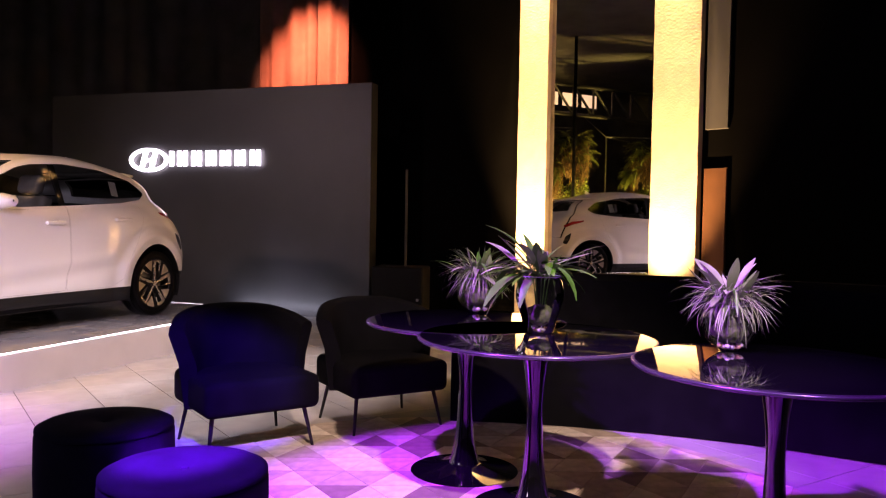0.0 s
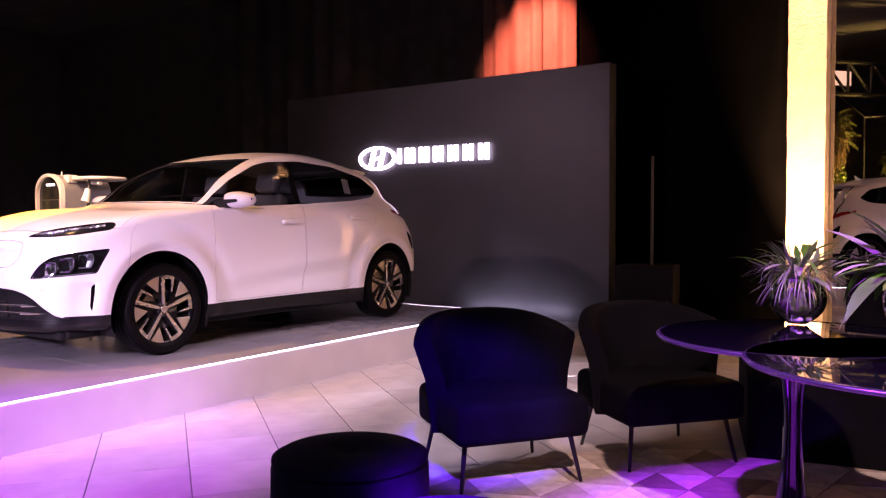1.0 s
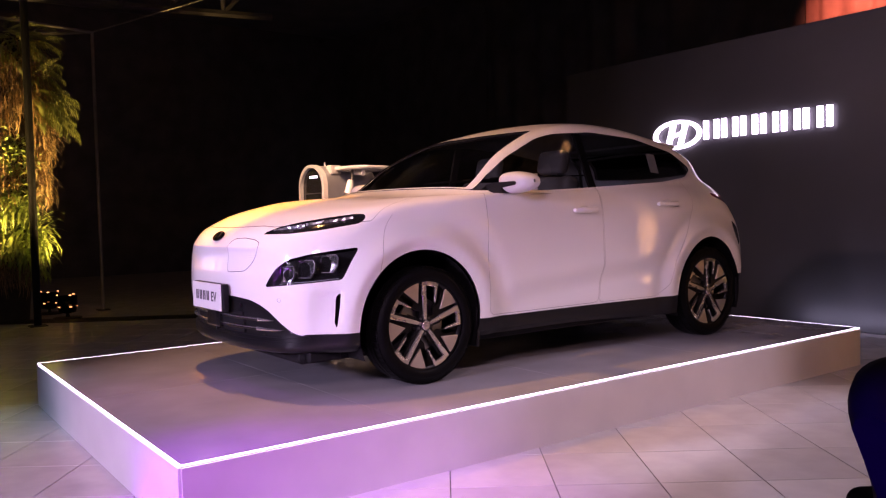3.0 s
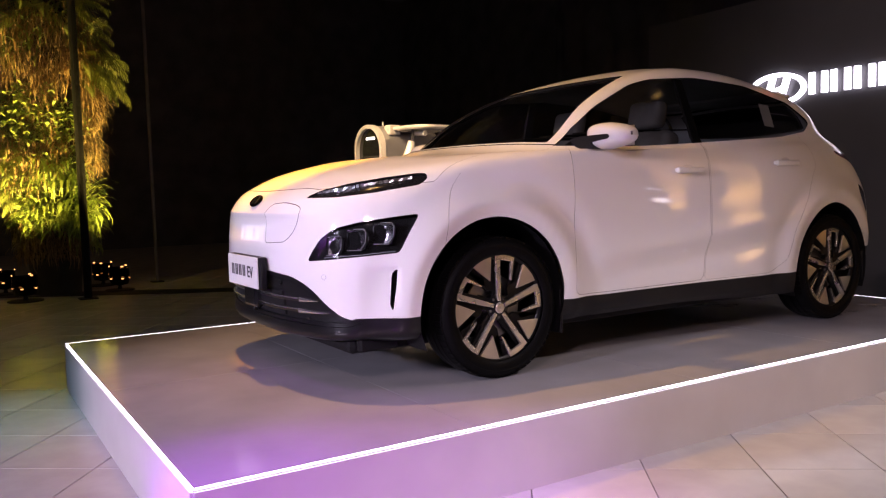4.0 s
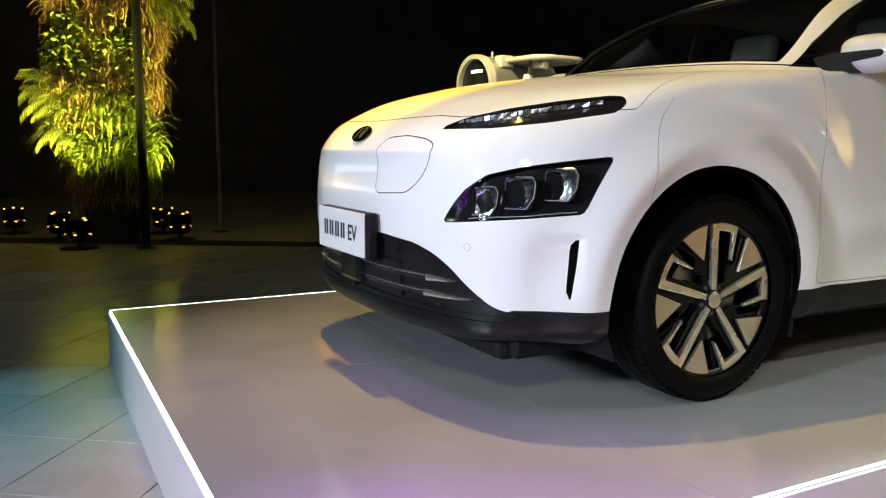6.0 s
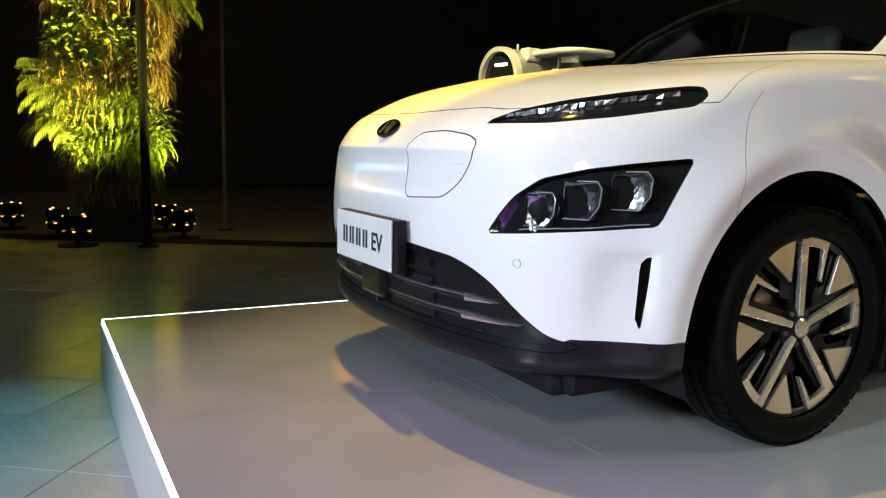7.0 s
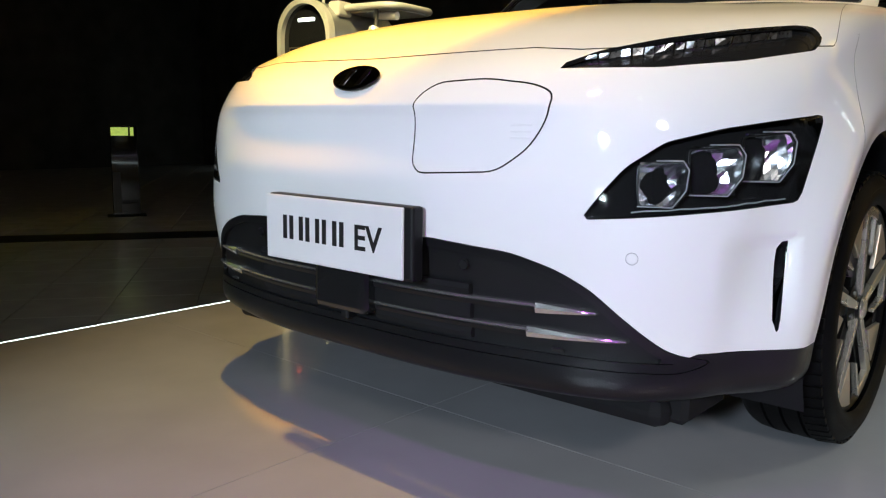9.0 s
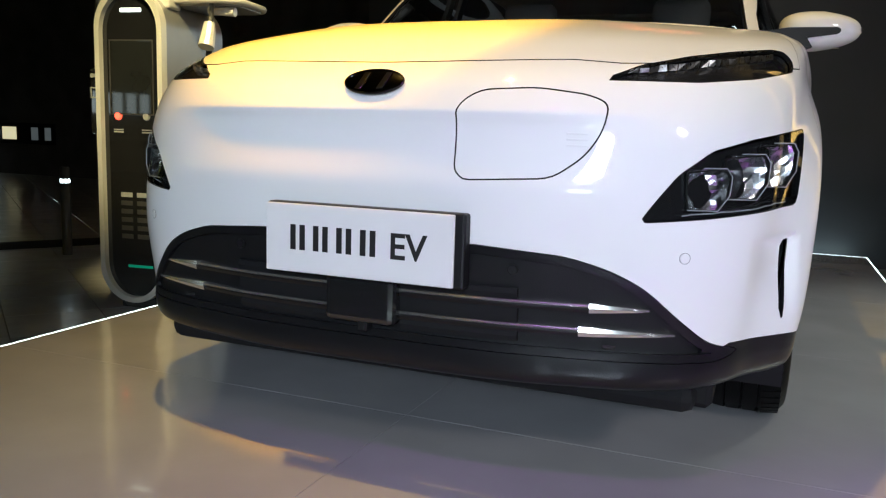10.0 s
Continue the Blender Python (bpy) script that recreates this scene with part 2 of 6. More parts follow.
# grey sign wall behind the car
tagged(part("wall_sign", box(-3.25, 5.3, 0, 2.07, 5.5, 3.10, 0.006), M_PANEL), "dark grey display wall with glowing sign", "wall", kind="structure")
# drapes above and beside it
def drape(name, x0, x1, y, z0, z1, folds, material, label, seed, rot=0.0):
    rnd = random.Random(seed)
    n = folds * 10
    ph = [rnd.uniform(0, 6.28) for _ in range(4)]
    bm = bmesh.new()
    cols = []
    for i in range(n + 1):
        u = i / n
        off = 0.05 * math.sin(u * folds * 6.283 + 0.8 * math.sin(u * 9 + ph[0])) + 0.03 * math.sin(u * folds * 2.9 + ph[1])
        cols.append([bm.verts.new((x0 + (x1 - x0) * u, y + off * (1 if s else 0.7), z0 + (z1 - z0) * s)) for s in (0, 0.5, 1)])
    for a, b in zip(cols, cols[1:]):
        for j in range(2):
            bm.faces.new((a[j], b[j], b[j + 1], a[j + 1]))
    ob = smooth(part(name, bm, material), 80)
    sol = ob.modifiers.new("thick", "SOLIDIFY")
    sol.thickness = 0.006
    return tagged(ob, label, "curtain")


# Paler cloth only where the orange pool falls; darker cloth bounds it.
drape("curtain", -0.52, 0.12, 8.55, 0.0, 6.38, 2, M_DRAPE, "tall heavy curtain glowing orange under a lamp", 3)
drape("curtain", -1.68, -0.57, 8.6, 0.0, 6.38, 3, M_DRAPE, "tall heavy curtain glowing orange under a lamp", 6)
drape("curtain", -9.0, -1.72, 8.6, 0.0, 6.38, 11, M_DARK, "tall black curtain in heavy folds", 4)
# Curtain made near-black to cut off the lamp's pool on this side.
drape("curtain", 0.17, 4.2, 8.6, 0.0, 6.38, 8, M_SHADEBLACK, "tall black curtain in heavy folds", 5)

# mirror wall with two rough pillars in front, turned against the hall
mirror_wall = thing("wall_mirror", 4.355, 5.22, 0, -26, "dark partition holding a tall mirror between pillars", "wall", kind="structure")
# Near-black so that the pillar lamps leave no spill on it.
part("backing", box(-2.6, 0.03, 0, 5.2, 0.18, 6.4), M_SHADEBLACK, mirror_wall)
part("mirror_pane", box(0.112, 0.0, 0.02, 1.518, 0.026, 5.9, 0.003), M_MIRROR, mirror_wall, "tall dim mirror")


M_WOOD = mat("brown_panel", (0.12, 0.05, 0.02), 0.5, 0, 0.15, 6)
M_GREYPANEL = mat("grey_panel", (0.08, 0.08, 0.085), 0.6, 0, 0.1, 3)


def pillar(u, wide, deep):
    p = thing("pillar", 0, 0, 0, 0, "square pillar of rough cream plaster lit from its foot by a warm lamp", "pillar", "pillars before the mirror")
    p.matrix_world = mirror_wall.matrix_world @ T((u, -0.012 + deep / 2 - 0.06, 0))
    rnd = random.Random(int(u * 100))
    bm = bmesh.new()
    n, hw, hd = 60, wide / 2, deep / 2
    rings = []
    for k in range(n + 1):
        z = 6.38 * k / n
        ring = []
        for a, b in ((-1, -1), (0, -1), (1, -1), (1, 0), (1, 1), (0, 1), (-1, 1), (-1, 0)):
            ring.append(bm.verts.new((a * hw + rnd.uniform(-.003, .003), b * hd + rnd.uniform(-.003, .003), z)))
        rings.append(ring)
    for a, b in zip(rings, rings[1:]):
        for k in range(8):
            bm.faces.new((a[k], a[(k + 1) % 8], b[(k + 1) % 8], b[k]))
    smooth(part("shaft", bm, M_PLASTER, p), 30)
    return p


pillar(-0.105, 0.44, 0.09)
pillar(1.785, 0.53, 0.09)
part("side_panel", box(2.09, -0.012, 0, 2.33, 0.028, 1.9, 0.004), M_WOOD, mirror_wall, "brown panel lit orange")
part("side_panel", box(2.09, -0.012, 2.29, 2.33, 0.028, 6.3, 0.004), M_GREYPANEL, mirror_wall, "grey upper panel")

# ---- stage ----
SX0, SX1, SY0, SY1 = -1.535, 1.452, -1.585, 3.70
stage = thing("stage", 0, 0, 0, 0, "low pale grey car stage with glowing white edge strips", "platform")
part("frame", box(SX0 + 0.01, SY0 + 0.01, 0, SX1 - 0.01, SY1 - 0.01, DECK - 0.02), M_STAGE_SIDE, stage)
cuts = (SX0, -0.048, SX1)
for x0, x1 in zip(cuts, cuts[1:]):
    for y0, y1 in ((SY0, -0.535), (-0.535, 0.685), (0.685, 1.905), (1.905, SY1)):
        part("deck_panel", box(x0 + 0.001, y0 + 0.001, DECK - 0.019, x1 - 0.001, y1 - 0.001, DECK), M_STAGE, stage)
for nm, b in (("fascia", (SX0, SY0 - 0.012, 0, SX1, SY0 - 0.001, DECK - 0.012)), ("fascia", (SX0, SY1 + 0.001, 0, SX1, SY1 + 0.012, DECK - 0.012)),
              ("fascia", (SX0 - 0.012, SY0, 0, SX0 - 0.001, SY1, DECK - 0.012)), ("fascia", (SX1 + 0.001, SY0, 0, SX1 + 0.012, SY1, DECK - 0.012))):
    part(nm, box(*b), M_STAGE_SIDE, stage)
e = 0.004
for b in ((SX0 - e, SY0 - e, SX1 + e, SY0), (SX0 - e, SY1, SX1 + e, SY1 + e), (SX0 - e, SY0, SX0, SY1), (SX1, SY0, SX1 + e, SY1)):
    part("light_strip", box(b[0], b[1], DECK - 0.005, b[2], b[3], DECK + 0.0003, 0.0010, 1), M_STRIP, stage, "glowing white light strip")

# ---- glowing sign: plain shapes ----
sign = thing("wall_sign_letters", 0, 5.28, 0, 0, "glowing white oval and row of block shapes on a wall", "sign")
ring = bmesh.new()
N = 48
for i in range(N):
    a, b = 2 * math.pi * i / N, 2 * math.pi * (i + 1) / N
    q = []
    for ang, k in ((a, 1), (b, 1), (b, 0), (a, 0)):
        q.append((( 0.335 if k else 0.285) * math.cos(ang), (0.17 if k else 0.13) * math.sin(ang)))
    vs = [ring.verts.new((x, y2, zz)) for y2 in (0.0, -0.03) for x, zz in q]
    for f in ((3, 2, 1, 0), (4, 5, 6, 7), (0, 1, 5, 4), (2, 3, 7, 6)):
        ring.faces.new([vs[k] for k in f])
bmesh.ops.remove_doubles(ring, verts=ring.verts[:], dist=1e-5)
bmesh.ops.recalc_face_normals(ring, faces=ring.faces[:])
SGX, SGZ = -1.432, 2.122
part("oval", moved(ring, T((SGX, 0, SGZ))), M_SIGN, sign)
for dx in (-0.085, 0.085):
    part("slanted_bar", moved(extrude_outline([(-0.07, -0.12), (-0.005, -0.12), (0.07, 0.12), (0.005, 0.12)], 0.03, "y"), T((SGX + dx, 0, SGZ))), M_SIGN, sign)
part("slanted_bar", moved(extrude_outline([(-0.08, -0.035), (0.05, -0.005), (0.08, 0.035), (-0.05, 0.005)], 0.03, "y"), T((SGX, 0, SGZ))), M_SIGN, sign)
lx = -1.062
for wide in (0.195, 0.20, 0.20, 0.20, 0.20, 0.205, 0.06):
    if wide < 0.1:
        part("block", box(lx, -0.03, 2.033, lx + wide, 0, 2.245, 0.004, 1), M_SIGN, sign)
    else:
        for x0, x1 in ((lx, lx + 0.06), (lx + wide - 0.06, lx + wide)):
            part("block", box(x0, -0.03, 2.033, x1, 0, 2.245, 0.004, 1), M_SIGN, sign)
    lx += wide + 0.0385


# ---- furniture ----
def soft_block(w, d, h, r, seg=4):
    return box(-w / 2, -d / 2, 0, w / 2, d / 2, h, r, seg)


def armchair(x, y, rz):
    c = thing("armchair", x, y, 0, rz, "low black velvet armchair with curved back and thin metal legs", "chair", "armchairs by the stage")
    # seat faces local -y
    smooth(part("seat", moved(soft_block(0.68, 0.62, 0.20, 0.045), T((0, -0.03, 0.235))), M_VELVET, c), 60)
    bm = bmesh.new()
    rows = []
    n = 22
    for i in range(n + 1):
        u = -1 + 2 * i / n
        a = u * 1.22
        cx, cy = 0.36 * math.sin(a) / math.sin(1.22), 0.30 - 0.34 * (1 - math.cos(a)) / (1 - math.cos(1.22)) * 0.95
        drop = 0.10 * abs(u) ** 3
        nx, ny = math.sin(a * 0.95), math.cos(a * 0.95)
        prof = ((0, 0.24), (0.032, 0.50), (0.088, 0.765 - drop), (0.080, 0.79 - drop), (0.040, 0.80 - drop), (0.005, 0.785 - drop), (-0.008, 0.765 - drop), (-0.065, 0.50), (-0.095, 0.24))
        rows.append([bm.verts.new((cx + nx * o, cy + ny * o, z)) for o, z in prof])
    for a, b in zip(rows, rows[1:]):
        for j in range(len(a) - 1):
            bm.faces.new((a[j], b[j], b[j + 1], a[j + 1]))
    for r in (rows[0], rows[-1]):
        bm.faces.new(r)
    bmesh.ops.recalc_face_normals(bm, faces=bm.faces[:])
    smooth(part("backrest", bm, M_VELVET, c), 60)
    for sx in (-1, 1):
        for sy in (-1, 1):
            part("leg", tube([(sx * 0.27, sy * 0.22 - 0.02, 0.25), (sx * 0.31, sy * 0.27 - 0.02, 0.0)], 0.014, 8, 0.009), M_LEG, c)
    return c


armchair(3.805, -0.19, 54)
armchair(4.332, 0.58, 50.6)


def pouf(x, y, r, h):
    p = thing("pouf", x, y, 0, 0, "round black velvet pouf with a buttoned top", "stool", "poufs on the tiles")
    smooth(part("body", lathe([(0, 0.012), (r * 0.96, 0.012), (r, 0.03), (r * 1.01, h * 0.5), (r, h - 0.05), (r * 0.985, h - 0.035), (r * 0.96, h - 0.03)], 40), M_POUF, p), 60)
    smooth(part("cushion", lathe([(r * 0.95, h - 0.035), (r * 0.995, h - 0.028), (r * 0.99, h - 0.014), (r * 0.90, h), (r * 0.5, h + 0.006), (0.05, h + 0.004), (0.02, h - 0.008), (0, h - 0.010)], 40), M_POUF, p), 60)
    part("button", moved(lathe([(0, 0.008), (0.012, 0.006), (0.016, 0), (0.012, -0.008)], 12), T((0, 0, h - 0.008))), M_POUF, p)
    for a in range(3):
        part("foot", moved(lathe([(0, 0), (0.02, 0), (0.02, 0.014), (0, 0.014)], 10), T((r * 0.7 * math.cos(a * 2.1), r * 0.7 * math.sin(a * 2.1), 0))), M_LEG, p)
    return p


pouf(3.85, -1.36, 0.297, 0.405)
pouf(4.60, -1.78, 0.307, 0.405)


def pedestal_table(x, y, h, r):
    t = thing("pedestal_table", x, y, 0, 0, "round black lacquered table on a trumpet foot", "table", "round tables on the rug")
    smooth(part("tabletop", lathe([(0, h - 0.024), (r - 0.03, h - 0.024), (r - 0.008, h - 0.018), (r, h - 0.008), (r - 0.004, h - 0.001), (r - 0.012, h), (0, h)], 72), M_LACQUER, t), 25)
    smooth(part("rim", lathe([(r - 0.010, h - 0.018), (r - 0.004, h - 0.0185), (r + 0.002, h - 0.014), (r + 0.0035, h - 0.008), (r + 0.001, h - 0.003), (r - 0.006, h - 0.0005), (r - 0.012, h + 0.0005)], 72), M_RIMSHINE, t, "greyer metal ring for the highlight on the black edge"), 60)
    prof = [(0, 0.014)] + [(0.034 + 0.06 * math.exp(-k / 3.0) + 0.045 * max(0, (k - 9) / 7) ** 2, 0.014 + (h - 0.05) * k / 16) for k in range(17)] + [(0, h - 0.03)]
    smooth(part("pedestal", lathe(prof, 36), M_LACQUER, t), 60)
    smooth(part("base_plate", lathe([(0, 0), (0.285, 0), (0.29, 0.005), (0.285, 0.010), (0.18, 0.022), (0.10, 0.045), (0.085, 0.05), (0, 0.05)], 48), M_LACQUER, t), 30)
    return t


TABLES = ((5.19, -0.21, 0.80, 0.53), (5.66, -0.62, 0.80, 0.55), (6.68, -0.94, 0.80, 0.55), (7.45, -1.65, 0.78, 0.5))
for x, y, h, r in TABLES:
    pedestal_table(x, y, h + 0.008, r)

# long curved banquette behind the tables
sofa = thing("banquette", 0, 0, 0.008, 0, "long curved black velvet banquette with a high back", "sofa")


def curved_strip(name, prof, u0, u1, centre, radius, n=36):
    """Sweeps a (outward, height) profile along an arc; the ends are closed."""
    bm = bmesh.new()
    rows = []
    for i in range(n + 1):
        a = u0 + (u1 - u0) * i / n
        rows.append([bm.verts.new((centre[0] + (radius + o) * math.cos(a), centre[1] + (radius + o) * math.sin(a), z)) for o, z in prof])
    for a, b in zip(rows, rows[1:]):
        for j in range(len(prof)):
            k = (j + 1) % len(prof)
            bm.faces.new((a[j], b[j], b[k], a[k]))
    bm.faces.new(rows[0][::-1])
    bm.faces.new(rows[-1])
    bmesh.ops.recalc_face_normals(bm, faces=bm.faces[:])
    return bm


SC, SR = (6.15, -3.6), 4.55
seat_prof = [(0, 0), (0.0, 0.36), (0.02, 0.42), (0.07, 0.445), (0.5, 0.45), (0.80, 0.44), (0.82, 0.0)]
back_prof = [(0.62, 0.0), (0.60, 0.70), (0.61, 0.90), (0.66, 0.945), (0.76, 0.945), (0.82, 0.90), (0.84, 0.0)]
smooth(part("seat", curved_strip("seat", seat_prof, radians(107.5), radians(48), SC, SR), M_VELVET, sofa), 40)
smooth(part("backrest", curved_strip("backrest", [(o + 0.21, z) for o, z in back_prof], radians(101), radians(46), SC, SR), M_VELVET, sofa), 40)


# round patchwork hide rug
RC, RR, TS = (5.35, -0.85), 1.80, 0.27
rug = thing("rug", RC[0], RC[1], 0.0, 0, "round patchwork hide rug of cream and brown triangles", "rug")
smooth(part("backing", lathe([(0, 0.001), (RR, 0.001), (RR, 0.004), (0, 0.004)], 72), M_HIDE[1], rug), 30)
rnd = random.Random(11)
hgt = TS * math.sqrt(3) / 2


def tri_mesh(sign, material):
    g = 0.0025
    s = TS / 2 - g
    pts = [(-s, -sign * (hgt / 3 - g)), (s, -sign * (hgt / 3 - g)), (0, sign * (2 * hgt / 3 - 2 * g))]
    vs = [(x, y, z) for z in (0.0035, 0.008) for x, y in pts]
    me = bpy.data.meshes.new("patch")
    fs = [(3, 4, 5), (0, 1, 4, 3), (1, 2, 5, 4), (2, 0, 3, 5)]
    if sign < 0:
        fs = [f[::-1] for f in fs]
    me.from_pydata(vs, [], fs)
    me.materials.append(material)
    return me


TRI = {(s, k): tri_mesh(s, M_HIDE[k]) for s in (1, -1) for k in range(3)}
nrow = int(RR / hgt) + 2
for j in range(-nrow, nrow + 1):
    for i in range(-2 * nrow, 2 * nrow + 1):
        s = 1 if (i + j) % 2 == 0 else -1
        cx, cy = i * TS / 2, j * hgt + (0 if s > 0 else hgt / 3)
        if math.hypot(cx, cy) < RR - 0.10:
            k = rnd.choice((0, 0, 0, 1, 1, 2))
            ob = new("patch", TRI[(s, k)])
            ob.parent = rug
            ob.location = (cx, cy, 0)
rug.rotation_euler = (0, 0, radians(22))


# ---- plants in glass bowls ----
# Opaque pale ring that stands in for the glint on clear glass.
M_RIMGLINT = mat("glass_rim", (0.45, 0.48, 0.47), 0.08, 0.3, 0.05, coat=0.8)
M_PEBBLE = [mat("pebble_" + n, c, 0.35, 0, 0.2, 40, 0.1, 90, coat=0.5) for n, c in (("pale", (0.5, 0.48, 0.44)), ("grey", (0.22, 0.22, 0.21)), ("ochre", (0.33, 0.22, 0.12)))]
def leaf_mesh(length, wide, bend, material, name="leaf", fold=0.3, n=6):
    """One leaf from its foot along +x, drooping."""
    vs, fs = [], []
    for i in range(n + 1):
        u = i / n
        w = wide * math.sin(math.pi * min(1, u * 0.92 + 0.06)) ** 0.8 * 0.5
        a = bend * u
        x, z = length * (math.sin(a) / bend if abs(bend) > 1e-3 else u), length * ((math.cos(a) - 1) / bend if abs(bend) > 1e-3 else 0)
        vs += [(x, -w, z + w * fold), (x, 0, z), (x, w, z + w * fold)]
    for i in range(n):
        b = i * 3
        fs += [(b, b + 3, b + 4, b + 1), (b + 1, b + 4, b + 5, b + 2)]
    me = bpy.data.meshes.new(name)
    me.from_pydata(vs, [], fs)
    me.polygons.foreach_set("use_smooth", [True] * len(fs))
    me.materials.append(material)
    return me


BIG = [leaf_mesh(0.23, 0.044, b, M_LEAF) for b in (0.4, 0.8, 1.2)]
LONG = [leaf_mesh(0.24, 0.030, b, M_PALE) for b in (0.1, 0.5, 0.9)]
BROAD = [leaf_mesh(0.13, 0.034, b, M_PALE) for b in (-0.3, 0.4, 0.8)]
BLADE = [leaf_mesh(0.17, 0.012, b, M_LEAF) for b in (0.4, 0.9, 1.3)]
NEEDLE = [leaf_mesh(0.12, 0.0032, b, M_PALE, n=4) for b in (0.3, 0.9, 1.5)]


def put_leaf(mesh, parent, at, yaw, pitch, size):
    ob = new("leaf", mesh)
    ob.parent = parent
    ob.matrix_basis = T(at) @ Rz(yaw) @ Ry(-pitch) @ Matrix.Diagonal((size, size, size, 1))
    return ob


def bowl_plant(x, y, z, r, tall, kinds, seed, label):
    rnd = random.Random(seed)
    v = thing("vase", x, y, z, rnd.uniform(0, 360), "clear glass " + ("jar" if tall else "globe bowl") + " standing on a black table", "vase", "plant vases on the tables")
    if tall:
        prof = [(0.0, 0.004), (r * 0.55, 0.002), (r * 0.62, 0.01), (r * 0.72, 0.06), (r * 0.98, 0.16), (r, 0.20), (r * 0.90, 0.25), (r * 0.82, 0.262), (r * 0.88, 0.272)]
        top = 0.262
    else:
        prof = [(0.0, 0.003), (r * 0.35, 0.002)] + [(r * math.sin(a), r * 0.95 - r * 0.95 * math.cos(a)) for a in np.linspace(0.5, 2.45, 14)]
        top = prof[-1][1]
    g = smooth(part("glass", lathe(prof, 40), M_VASE, v, "clear glass"), 80)
    g.visible_shadow = False
    rm = r * 0.62 if not tall else r * 0.55
    smooth(part("moss", moved(bmesh_blob(rm, seed), T((0, 0, rm * 0.8 + r * 0.30))), M_MOSS, v, "mossy roots"), 50)
    smooth(part("glass_rim", moved(tube([(prof[-1][0] * math.cos(a), prof[-1][0] * math.sin(a), prof[-1][1]) for a in np.linspace(0, 6.2832, 33)], 0.003, 6)), M_RIMGLINT, v, "opaque pale ring for the glint on the rim"), 60)
    for k in range(14):
        a, d = rnd.uniform(0, 6.28), r * rnd.uniform(0.05, 0.48)
        pb = bmesh.new()
        bmesh.ops.create_icosphere(pb, subdivisions=2, radius=1)
        for q in pb.verts:
            q.co *= 1 + 0.15 * noise.noise(q.co + Vector((k, seed, 0)))
        sz = rnd.uniform(0.010, 0.019)
        smooth(part("pebble", moved(pb, Matrix.Diagonal((sz, sz * 0.8, sz * 0.6, 1)), T((d * math.cos(a), d * math.sin(a), 0.014 + d * d / r * 0.45))), M_PEBBLE[k % 3], v), 60)
    p = thing("potted_plant", x, y, z + 0.006, 0, label, "plant", "plants in glass")
    p.matrix_world = T((x, y, z + top * 0.55)) @ Rz(rnd.uniform(0, 360))
    for meshes, count, lo, hi, size in kinds:
        for i in range(count):
            # each leaf springs from a short leaning stem above the rim
            yaw, lean = rnd.uniform(0, 360), rnd.uniform(0.0, 0.09)
            up = rnd.uniform(0.85, 1.12) * top + rnd.uniform(0, 0.05)
            at = (lean * math.cos(radians(yaw)), lean * math.sin(radians(yaw)), up - top * 0.55 + 0.02)
            put_leaf(rnd.choice(meshes), p, at, yaw + rnd.uniform(-35, 35), rnd.uniform(lo, hi), size * rnd.uniform(0.7, 1.25))
    for i in range(6):
        yaw = rnd.uniform(0, 6.28)
        part("stem", tube([(0.01 * math.cos(yaw), 0.01 * math.sin(yaw), -top * 0.4), (0.05 * math.cos(yaw), 0.05 * math.sin(yaw), top * 0.45), (0.09 * math.cos(yaw), 0.09 * math.sin(yaw), top * 0.45 + 0.09)], 0.0035, 6, 0.002), M_LEAF, p)
    return v


def bmesh_blob(r, seed):
    bm = bmesh.new()
    bmesh.ops.create_icosphere(bm, subdivisions=4, radius=r)
    for v in bm.verts:
        v.co *= 1 + 0.22 * noise.noise(v.co * (3 / r) * 0.6 + Vector((seed, 0, 0))) + 0.10 * noise.noise(v.co * (9 / r) + Vector((0, seed, 0)))
        v.co.z *= 0.8
    return bm


bowl_plant(5.13, 0.17, 0.809, 0.118, False, [(BROAD, 18, 0, 65, 1.15), (BLADE, 16, -20, 60, 1.2), (NEEDLE, 300, -50, 60, 1.35), (BIG, 5, 20, 60, .8)], 4, "airy grey-green grasses and pale blades")
bowl_plant(5.645, -0.50, 0.809, 0.115, True, [(BIG, 20, -25, 35, 1.15), (BIG, 6, 45, 85, 1.15), (LONG, 12, -10, 60, 1.2), (BROAD, 10, -10, 50, 1.0), (BLADE, 14, 0, 70, 1.2)], 5, "broad dark green arching leaves")
bowl_plant(6.50, -0.66, 0.809, 0.115, False, [(BROAD, 18, 5, 70, 1.15), (LONG, 4, 0, 60, 0.7), (BLADE, 10, -30, 60, 1.0), (NEEDLE, 320, -70, 45, 1.35)], 6, "pale violet-lit spiky leaves and fine needles")

# ---- green column, poles and lanterns at the far side ----
M_LEAF2 = mat("bright_leaf", (0.19, 0.25, 0.035), 0.5, 0, 0.3, 12, rand=0.35)
M_FERN = mat("fern", (0.20, 0.23, 0.04), 0.55, 0, 0.3, 12, rand=0.3)
M_STRAW = mat("dry_moss", (0.27, 0.18, 0.07), 0.8, 0, 0.4, 14, rand=0.3)
M_CORE = mat("dark_peat", (0.03, 0.028, 0.015), 0.9, 0, 0.4, 8, 0.6, 20)


